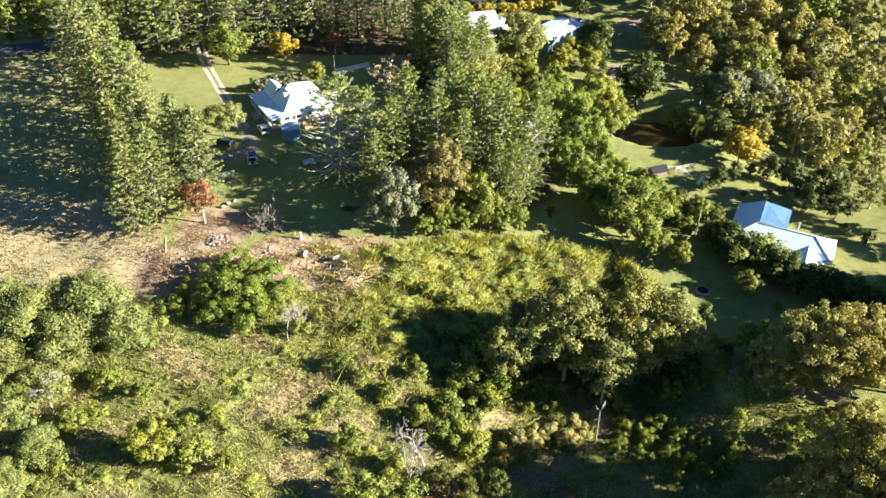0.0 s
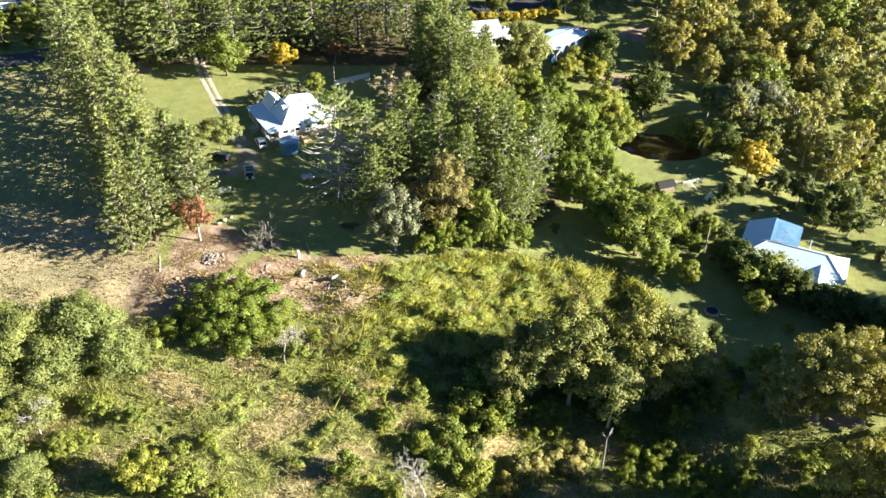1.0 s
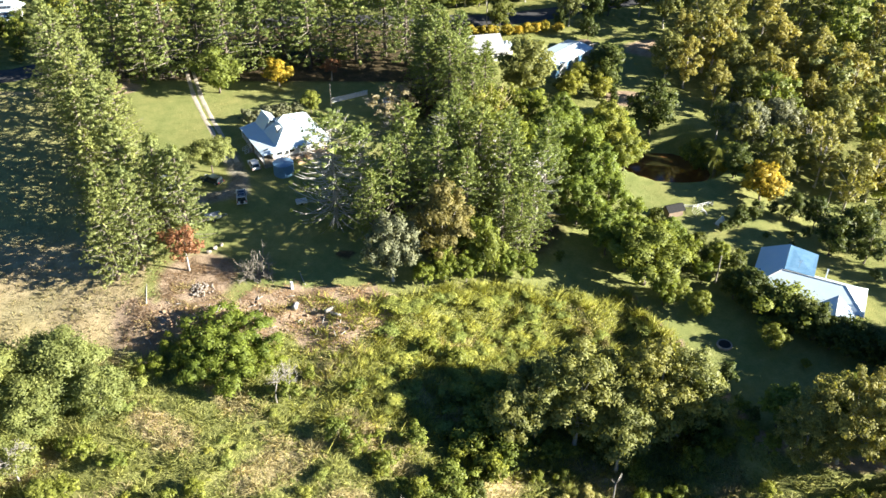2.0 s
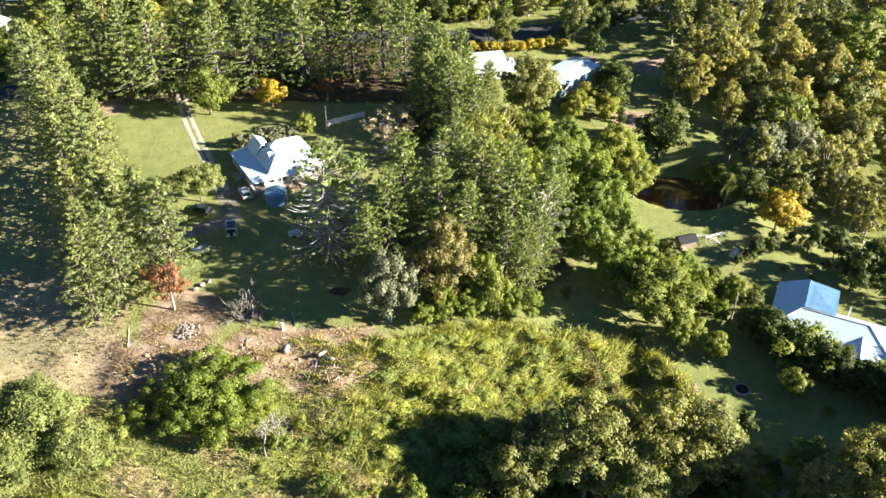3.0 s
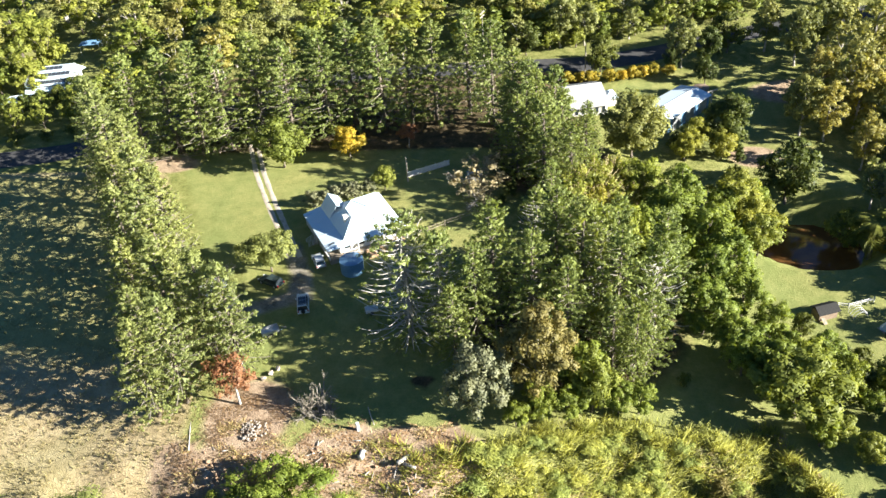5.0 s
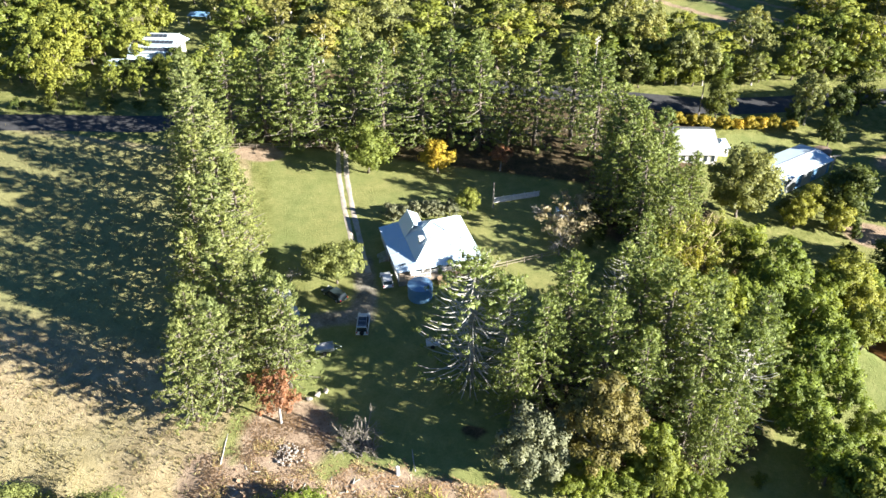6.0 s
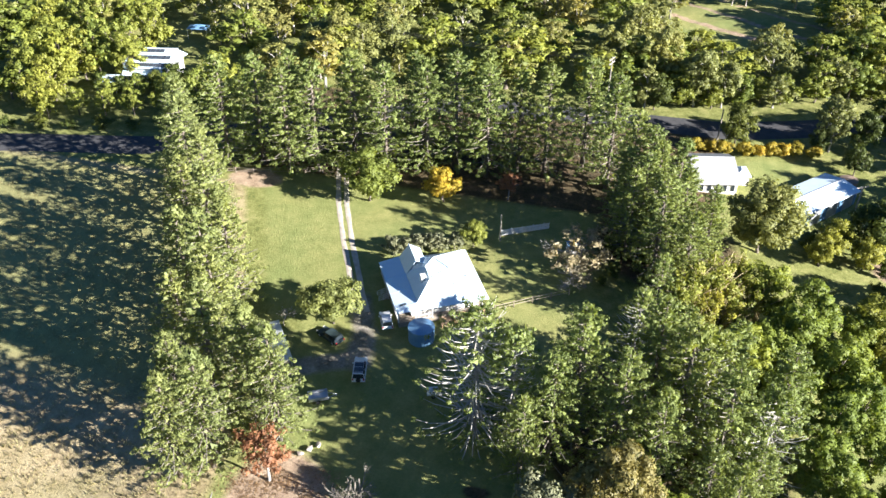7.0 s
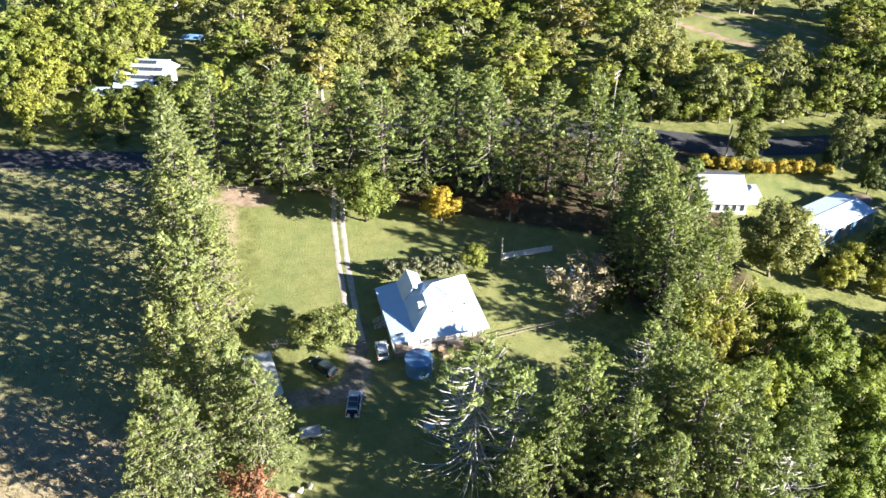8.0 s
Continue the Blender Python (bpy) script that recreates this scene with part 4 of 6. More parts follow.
# gully trees
plant_all(((54.5, 91.5, 15.5), (61.0, 91.0, 16.0), (68.0, 91.5, 15.5), (49.5, 91.5, 11.0)), "gully_gum", "broad bronze-leaved gum tree in the gully", group="gully gums", wide=0.9)
plant_all(((53.0, 73.5, 21.0), (59.5, 72.5, 22.0), (66.0, 74.0, 22.0), (50.0, 66.5, 18.0), (60.0, 65.0, 22.0), (56.5, 68.5, 23.0), (46.5, 69.0, 16.0)), "gully_gum", "tall bronze-leaved gum tree above the creek", group="gully gums", wide=0.66)
plant_all(((52.0, 84.5, 3.4), (56.5, 85.0, 3.6), (61.0, 83.5, 4.0), (57.0, 80.5, 3.2), (65.5, 82.0, 4.4), (70.0, 83.5, 4.6), (50.5, 81.0, 2.6), (62.5, 87.0, 3.6)), "shrub", "rank green shrub between the gums", "shrub", "gully bottom shrubs", wide=1.5)
plant_all(((48.0, 97.5, 8.5), (57.0, 99.0, 9.0)), "bright", "leafy green tree beneath the gums", group="gully gums")
plant_all(((31.3, 99.6, 20.0), (28.0, 98.0, 15.0), (20.3, 99.3, 20.0), (14.2, 99.2, 16.5), (26.0, 95.6, 15.0), (35.6, 100.6, 17.0), (11.0, 97.0, 13.0), (23.5, 101.5, 16.0)), "gum", "olive-green gum tree in the gully", group="gully gums")
plant_all(((-51.7, 101.8, 10.0), (-60.1, 98.6, 10.5), (-46.5, 98.0, 8.0), (-54.8, 95.9, 9.0), (-61.7, 92.3, 8.0), (-56.7, 89.6, 7.0), (-58.7, 83.5, 7.0), (-53.4, 79.6, 6.0), (-55.8, 73.5, 6.0), (-65.0, 101.0, 10.0), (-56.5, 102.5, 9.0)), "wild", "bushy grey-green wild tree in the gully", group="wild trees by the gully", wide=1.15)
# Gums beyond the view's right edge, placed for the shade they cast westward.
plant_all(((71.0, 92.0, 13.0), (77.5, 94.0, 15.0), (84.0, 99.5, 18.0), (90.0, 101.0, 20.0), (82.0, 106.0, 15.0), (90.0, 109.0, 16.0), (98.0, 106.0, 18.0)), "gum", "tall gum tree out of view that shades the eastern lawn", group="gully gums", wide=1.4)
plant_all(((-114.0, 196.5, 7.0), (-119.0, 193.5, 7.0), (-110.5, 201.5, 6.5), (-105.0, 204.0, 6.5), (-99.0, 206.5, 7.5), (-87.0, 203.0, 9.0), (-82.0, 206.5, 10.0), (-108.5, 197.5, 6.0), (-103.0, 199.0, 6.5), (-97.0, 201.5, 8.0), (-124.0, 206.0, 13.0), (-120.0, 214.0, 13.0), (-92.0, 205.0, 9.0), (-91.0, 213.0, 11.0), (-128.0, 199.0, 10.0), (-126.0, 221.0, 12.0)), "wood_green", "leafy roadside tree near the farmhouse", group="roadside trees")
plant_all(((-38.4, 79.4, 8.0), (-60.0, 87.0, 6.0), (-50.5, 84.0, 5.0)), "lime", "yellow-green wild bushy tree in the gully")
plant_all(((-32.9, 78.4, 5.6), (-27.9, 77.9, 3.5), (-34.5, 83.9, 3.0), (-31.1, 86.3, 3.0), (-12.0, 82.6, 5.0), (-9.4, 73.5, 6.0), (-3.5, 73.4, 5.0)), "shrub", "green wild bush in the gully grass", "bush", "gully bushes")
plant_all(((-32.1, 109.0, 6.4), (-37.4, 106.8, 4.6), (-27.2, 108.6, 5.6), (-29.0, 102.6, 5.4), (-34.6, 103.6, 4.6), (-41.0, 104.6, 3.2), (-24.6, 105.4, 4.2), (-31.2, 105.8, 6.6)), "heap", "thicket smothered in bright green vines below the bank", "bush", "vine-covered thicket", sink=0.4, wide=1.1)
plant_all(((-13.5, 95.5, 3.5), (-10.6, 93.9, 3.0), (-11.4, 102.1, 2.5), (-1.0, 110.0, 3.0), (2.6, 109.1, 3.0), (-21.1, 101.0, 3.5), (-18.5, 104.5, 2.2), (-4.5, 105.0, 2.0)), "shrub", "green wild shrub on the gully slope", "shrub", "gully shrubs")
plant_all(((23.4, 115.7, 3.5), (26.4, 114.7, 2.5)), "tawny", "straw-brown wild shrub in the gully", "shrub")
plant_all(((29.5, 91.0, 3.6), (32.0, 88.6, 3.4), (34.8, 86.4, 3.4), (37.6, 84.6, 3.2), (40.8, 83.0, 3.2), (33.5, 91.5, 3.0), (36.8, 89.2, 3.0), (39.8, 87.0, 2.8), (43.2, 84.8, 3.0), (30.8, 86.0, 2.8), (35.0, 82.6, 2.6), (27.6, 88.0, 3.0)), "heap", "rank green vine thicket on the creek bank", "bush", "creek bank thicket", sink=0.3, wide=0.95)
plant_all(((11.9, 85.9, 4.0), (14.4, 86.9, 4.5), (17.1, 88.2, 4.5), (19.6, 88.0, 4.5), (21.1, 90.2, 4.0), (9.8, 83.8, 3.5)), "reed", "dry straw-green reed thicket beside the creek", "reeds", "creek reeds", sink=0.3)
plant_all(((5.7, 83.6, 5.0), (3.7, 85.5, 5.0), (7.6, 91.9, 5.5), (2.5, 89.5, 5.0), (10.0, 95.0, 6.0), (5.0, 97.0, 5.0)), "shrub", "rank green shrub in the gully bottom", "shrub", "gully bottom shrubs")
plant_all(((8.6, 77.6, 5.0), (4.6, 76.0, 4.5), (7.0, 92.0, 4.5), (1.0, 78.5, 4.0), (5.5, 88.5, 4.0)), "dark", "dark green shrub beside the creek", "shrub", "gully bottom shrubs")
plant("pole_tree", 24.2, 88.6, 9.0, "slim dead pale trunk rising from the thicket")
plant_all(((38.8, 100.6, 3.5), (36.6, 95.2, 4.0), (4.1, 85.5, 4.0), (8.0, 94.0, 4.0), (2.0, 91.0, 3.5), (12.0, 96.5, 4.0), (41.0, 96.0, 3.0), (45.0, 88.5, 2.6)), "shrub", "rank green shrub in the gully bottom", "shrub", "gully bottom shrubs")
mound = random.Random(14)
for _ in range(165):
    x, y = mound.uniform(-8, 36), mound.uniform(98, 123)
    if y > float(brow(x)) - 0.3:
        continue
    plant("weed", x, y, mound.uniform(0.8, 1.5), "low mound of green weeds on the slope", "weeds", "weed mounds", wide=mound.uniform(2.0, 3.2), sink=0.2)
for _ in range(95):
    x, y = mound.uniform(-50, -6), mound.uniform(74, 108)
    if dryness(x, y) > 0.6:
        continue
    plant("weed", x, y, mound.uniform(0.6, 1.5), "low mound of green weeds in dry grass", "weeds", "weed mounds", wide=mound.uniform(1.3, 2.0), sink=0.2)
plant("bare", -1.8, 80.0, 10.0, "dead grey tree with tangled twigs", which=1, wide=0.95)
plant("bare", -3.4, 77.0, 7.5, "dead grey tree with tangled twigs", which=0, wide=0.8)
plant("bare", -55.4, 88.5, 7.5, "dead pale tree among green ones", which=0)
plant("bare", -22.6, 100.0, 7.5, "dead grey trunk hung with dry twigs", which=1, wide=0.7)
plant("bare", -21.0, 101.0, 6.5, "dead grey trunk hung with dry twigs", which=0, wide=0.7)

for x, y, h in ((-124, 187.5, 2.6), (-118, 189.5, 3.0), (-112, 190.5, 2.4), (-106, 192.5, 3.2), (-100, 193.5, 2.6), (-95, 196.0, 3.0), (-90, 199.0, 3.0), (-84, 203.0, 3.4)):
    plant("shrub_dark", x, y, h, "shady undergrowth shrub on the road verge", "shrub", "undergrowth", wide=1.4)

# Unseen gums added just south of the view, to shade the gully bottom.
plant_all(((4.0, 68.5, 9.0), (10.0, 67.5, 10.0), (16.5, 66.5, 10.5), (24.0, 66.0, 11.0), (32.0, 66.5, 11.0), (40.0, 66.0, 13.0)), "gum", "olive-green gum tree added below the view to shade the gully", group="gully gums", wide=1.2)

plant_all(((-115.5, 207.0, 4.5), (-111.5, 207.5, 4.0), (-107.5, 208.5, 4.5), (-103.5, 209.8, 5.0), (-100.5, 212.0, 6.0)), "dark", "dense dark shrub before the farmhouse", "shrub", "farmhouse shrubs", wide=1.2)

# hedge before the bungalow
hedge = random.Random(4)
for x, y in ((48.6, 123.6), (50.4, 121.9), (52.4, 120.2), (54.6, 118.4), (56.8, 116.7), (59.0, 115.0), (61.3, 113.4), (63.5, 112.0), (65.6, 110.2), (67.4, 108.0), (69.2, 105.4), (71.5, 103.0)):
    plant("dark" if hedge.random() < 0.6 else "shrub", x, y, hedge.uniform(5.6, 7.2), "dark green hedge shrub before the bungalow", "hedge", "bungalow hedge", wide=1.25)
    plant("dark", x + 1.6 + hedge.uniform(-0.4, 0.4), y - 2.2 + hedge.uniform(-0.4, 0.4), hedge.uniform(4.6, 5.8), "dark green hedge shrub before the bungalow", "hedge", "bungalow hedge", wide=1.2)
plant_all(((53.4, 119.4, 5.6), (50.6, 121.6, 5.4), (55.8, 117.6, 5.2), (69.2, 107.2, 6.0), (66.8, 110.6, 5.4), (66.3, 102.8, 6.5), (71.0, 106.0, 8.5), (73.5, 103.0, 8.0), (62.0, 113.0, 5.2), (59.5, 115.2, 5.0)), "palm", "short garden palm in the hedge", "palm", "hedge palms")
# Extra trees past the hedge, added to lengthen the shade on the lawn.
plant_all(((69.0, 104.5, 8.0), (72.5, 101.0, 9.0), (75.5, 104.5, 8.0)), "dark", "dense dark green tree added at the hedge's end for shade")

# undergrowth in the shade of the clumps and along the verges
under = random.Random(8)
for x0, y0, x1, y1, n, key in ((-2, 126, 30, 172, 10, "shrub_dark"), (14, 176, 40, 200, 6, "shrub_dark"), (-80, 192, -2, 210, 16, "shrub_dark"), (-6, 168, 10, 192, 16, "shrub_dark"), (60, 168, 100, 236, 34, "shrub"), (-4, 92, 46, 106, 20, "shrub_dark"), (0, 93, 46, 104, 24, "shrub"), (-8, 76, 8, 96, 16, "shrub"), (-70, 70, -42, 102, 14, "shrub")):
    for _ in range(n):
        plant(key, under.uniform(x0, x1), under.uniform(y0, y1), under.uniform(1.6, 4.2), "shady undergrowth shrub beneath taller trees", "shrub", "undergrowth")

# ---- woods behind the road and on the rise to the east ----
wild = random.Random(11)


def wood(x0, y0, x1, y1, gap, skip, low, high, keys, label, group, girth=(1.25, 1.7)):
    y = y0
    while y < y1:
        x = x0 + wild.uniform(0, gap)
        while x < x1:
            a, b = x + wild.uniform(-0.45, 0.45) * gap, y + wild.uniform(-0.45, 0.45) * gap
            if not skip(a, b):
                plant(wild.choice(keys), a, b, wild.uniform(low, high), label, group=group, wide=wild.uniform(*girth))
            x += gap
        y += gap


def far_clear(x, y):
    edge = np.interp(x, [-190, -116, -94, -70, -40, 0, 30, 60, 120], [176, 192, 197, 213, 228, 229.5, 235, 248, 266])
    out = x < -15 - 0.27 * (y - 68) - 0.60 * (y - 40) - 8
    # The wood runs on unseen to x = 92, added to cast shade westward.
    return (y < edge or abs(x - 17) < 17 and 256 < y < 298 and x < 17 + 0.9 * (y - 256) or -122 < x < -97 and 198 < y < 236 or -126 < x < -110 and y < 246 or -97 < x < -74 and 203 < y < 217 or out or x > 92)


wood(-150, 190, 110, 312, 9.4, far_clear, 6, 15, ["wood_gum", "wood_gum", "wood_green", "wood_brown", "wood_green"], "woodland tree beyond the road", "woodland beyond the road")
plant_all(((-126.9, 209.6, 15.0), (-128.4, 203.7, 13.0), (-122.1, 211.4, 13.0), (-116.1, 216.6, 14.0), (-121.1, 194.5, 10.0), (-122.5, 200.9, 11.0), (-138.6, 224.9, 13.0), (-114.6, 227.1, 14.0), (-128.3, 224.8, 14.0), (-112.2, 213.5, 11.0)), "wood_lime", "tall yellow-green tree beside the farmhouse", group="trees beside the farmhouse", wide=0.95)
plant_all(((-69.0, 227.8, 16.0), (-64.2, 229.2, 13.0), (-74.2, 226.4, 13.0), (-59.1, 234.1, 14.0), (-6.9, 251.4, 15.0), (-11.6, 239.4, 14.0)), "gum", "large gum with pale limbs beyond the road", group="woodland beyond the road")
plant_all(((7.0, 242.2, 8.0), (12.4, 241.3, 6.5), (23.4, 245.0, 5.0), (-2.2, 240.6, 11.0), (18.0, 242.0, 5.5), (2.0, 246.0, 9.0), (4.0, 232.5, 8.0), (20.0, 238.5, 6.0), (-8.0, 233.0, 10.0), (-14.0, 232.0, 11.0), (10.0, 233.5, 7.0), (16.0, 236.5, 7.0), (24.0, 239.0, 7.0), (31.0, 242.0, 9.0), (38.0, 246.0, 10.0), (45.0, 252.0, 12.0), (33.0, 250.0, 9.0), (40.0, 256.0, 11.0), (42.0, 266.0, 12.0), (44.0, 276.0, 12.0)), "wood_green", "leafy tree along the foot of the field", group="woodland beyond the road", wide=1.25)


def rise_clear(x, y):
    return y < 150 + 0.9 * (80 - min(x, 80)) or y > 236 + (x - 60) * 0.2 or x > 66 + (y - 105) * 0.62


wood(62, 148, 122, 248, 7.6, rise_clear, 8, 17, ["wood_brown", "wood_brown", "wood_brown", "wood_gum", "wood_green"], "tall woodland tree on the eastern rise", "woodland on the rise", (0.85, 1.25))
wood(80, 131, 106, 168, 7.4, lambda x, y: x > 66 + (y - 105) * 0.62, 6, 11, ["wood_green", "wood_gum", "wood_brown"], "leafy tree behind the bungalow garden", "woodland behind the garden", (1.1, 1.5))
# ---- long grass and weeds: one tangled growth each, too many to count ----
def tufts(name, xs, ys, heights, blades, width, material, label, seed, lean=0.55):
    rng = np.random.default_rng(seed)
    n = len(xs)
    base = np.stack([xs, ys, land(xs, ys) - 0.05], -1)
    tris = []
    for b in range(blades):
        a = rng.uniform(0, math.tau, n)
        out = np.stack([np.cos(a), np.sin(a), np.zeros(n)], -1)
        side = np.stack([-np.sin(a), np.cos(a), np.zeros(n)], -1)
        h = heights * rng.uniform(0.55, 1.2, n)
        foot = base + out * (rng.uniform(0.02, 0.3, n) * heights)[:, None]
        tip = foot + out * (h * lean * rng.uniform(0.3, 1.6, n))[:, None] + np.stack([np.zeros(n), np.zeros(n), h], -1)
        w = (width * rng.uniform(0.6, 1.3, n))[:, None]
        tris.append(np.stack([foot - side * w, foot + side * w, tip], 1))
    v = np.stack(tris, 1).reshape(-1, 3)
    soft = rng.normal(0, 0.4, (len(v) // 3, 3)) + np.array([0.0, 0.0, 1.0])
    soft /= np.linalg.norm(soft, axis=1, keepdims=True)
    geo_up = np.cross(v[1::3] - v[0::3], v[2::3] - v[0::3])[:, 2] < 0
    v = v.reshape(-1, 3, 3)
    v[geo_up] = v[geo_up][:, ::-1]
    v = np.concatenate([v.reshape(-1, 3), np.repeat(soft, 3, axis=0)], axis=1)
    return tagged(new(name, tri_mesh(name, v, material)), label, "grass", kind="stuff")


grow = np.random.default_rng(21)


def scatter(n, x0, y0, x1, y1, chance):
    x, y = grow.uniform(x0, x1, n), grow.uniform(y0, y1, n)
    keep = grow.uniform(0, 1, n) < chance(x, y)
    return x[keep], y[keep]


def gully(x, y):
    return ease(58, 72, y) * np.clip((brow(x) - y - 0.5 - 6.0 * ease(-38, -46, x)) / 3.0, 0, 1) * (1 - np.clip(zones(x, y)["dirt"] * 1.2, 0, 1))


x, y = scatter(110000, -80, 60, 75, 121, lambda x, y: gully(x, y) * (1 - 0.85 * dryness(x, y)))
tufts("green_grass", x, y, (0.3 + 0.75 * patchy(x, y, 0.55, 2.0) ** 2) * grow.uniform(0.6, 1.3, len(x)), 3, 0.072, GRASS_GREEN, "rank green grass and weeds over the gully slope", 1, 1.1)
x, y = scatter(110000, -80, 60, 60, 121, lambda x, y: gully(x, y) * dryness(x, y) * 0.9)
tufts("dry_grass", x, y, (0.3 + 0.6 * patchy(x, y, 0.6, 1.0) ** 2) * grow.uniform(0.6, 1.3, len(x)), 4, 0.07, GRASS_DRY, "dry straw-coloured grass in the gully", 2, 1.2)
x, y = scatter(24000, -130, 104, -40, 182, lambda x, y: np.clip(zones(x, y)["field"] * 1.4 - 0.4, 0, 1) * (1 - 0.6 * ease(120, 138, y)) * (0.35 + 0.65 * patchy(x, y, 0.2, 1.0)))
tufts("paddock_grass", x, y, grow.uniform(0.2, 0.5, len(x)), 5, 0.06, GRASS_DRY, "short dry straw-coloured paddock grass", 3, 0.9)
x, y = scatter(9000, -46, 108, -8, 120, lambda x, y: np.clip(zones(x, y)["dirt"], 0, 1) * np.clip(patchy(x, y, 0.45, 2.0) * 1.6 - 0.75, 0, 1))
tufts("bank_stubble", x, y, grow.uniform(0.15, 0.5, len(x)), 4, 0.05, GRASS_DRY, "dry stubble and litter on the earth bank", 4, 1.2)
x, y = scatter(80000, -30, 90, 38, 124, lambda x, y: ease(-26, 0, x) * ease(90, 103, y) * np.clip((brow(x) - y + 2.0) / 1.5, 0, 1) * (0.25 + 0.75 * patchy(x, y, 0.4, 0.5)))
tufts("slope_weeds", x, y, (0.35 + 0.9 * patchy(x, y, 0.7, 1.5) ** 2) * grow.uniform(0.6, 1.4, len(x)), 3, 0.078, WEED, "tangled bright green weeds hanging over the slope", 5, 0.8)

# brown leaves and bark over the earth bank
rng = np.random.default_rng(31)
x, y = scatter(34000, -47, 106, -8, 126, lambda x, y: np.clip(zones(x, y)["dirt"], 0, 1) * np.clip(patchy(x, y, 0.5, 0.3) * 1.5 - 0.2, 0, 1))
fallen = sprays(np.stack([x, y, land(x, y) + 0.05], -1), np.tile((0.0, 0.0, 1.0), (len(x), 1)), 0.10, 1.6, rng, 0.4)
tagged(new("leaf_litter", tri_mesh("leaf_litter", fallen, FALLEN)), "brown fallen leaves and bark strips over the bank", "leaf litter", kind="stuff")
# ---- houses ----
def hip(geo, x0, y0, x1, y1, eave, ridge, along, a, b, thick=0.12):
    """A hipped roof over a rectangle; its ridge runs along x or y from a to b. Equal to an end, it makes a gable there."""
    if along == "x":
        m = (y0 + y1) / 2
        p, q = (a, m, ridge), (b, m, ridge)
        faces = [[(x0, y0, eave), (x1, y0, eave), q, p], [(x1, y1, eave), (x0, y1, eave), p, q], [(x1, y0, eave), (x1, y1, eave), q], [(x0, y1, eave), (x0, y0, eave), p]]
    else:
        m = (x0 + x1) / 2
        p, q = (m, a, ridge), (m, b, ridge)
        faces = [[(x1, y0, eave), (x1, y1, eave), q, p], [(x0, y1, eave), (x0, y0, eave), p, q], [(x0, y0, eave), (x1, y0, eave), p], [(x1, y1, eave), (x0, y1, eave), q]]
    for f in faces:
        geo.slab(f, thick)
    return geo


def cap(parent, a, b, material):
    """A ridge capping between two points."""
    part("ridge_cap", Geo().tube([Vector(a) + Vector((0, 0, 0.02)), Vector(b) + Vector((0, 0, 0.02))], [0.09, 0.09], 6), material, parent)


def window(parent, x, y, z, w, h, axis, out):
    """A framed window on a wall: axis is the wall's direction, out the side that it faces."""
    d = 0.05 * out
    if axis == "x":
        fr = Geo().box(x - w / 2 - 0.07, min(y, y + d), z - 0.07, x + w / 2 + 0.07, max(y, y + d), z + h + 0.07)
        gl = Geo().box(x - w / 2, min(y + d * 0.5, y + d * 1.3), z, x + w / 2, max(y + d * 0.5, y + d * 1.3), z + h)
    else:
        fr = Geo().box(min(x, x + d), y - w / 2 - 0.07, z - 0.07, max(x, x + d), y + w / 2 + 0.07, z + h + 0.07)
        gl = Geo().box(min(x + d * 0.5, x + d * 1.3), y - w / 2, z, max(x + d * 0.5, x + d * 1.3), y + w / 2, z + h)
    f = part("window", fr, TIMBER_WHITE, parent)
    part("pane", gl, GLASS_DARK, f, "dark reflecting glass")


def at_ground(x, y, turn):
    return pose(x, y, float(land(x, y)), 0, 0, turn)


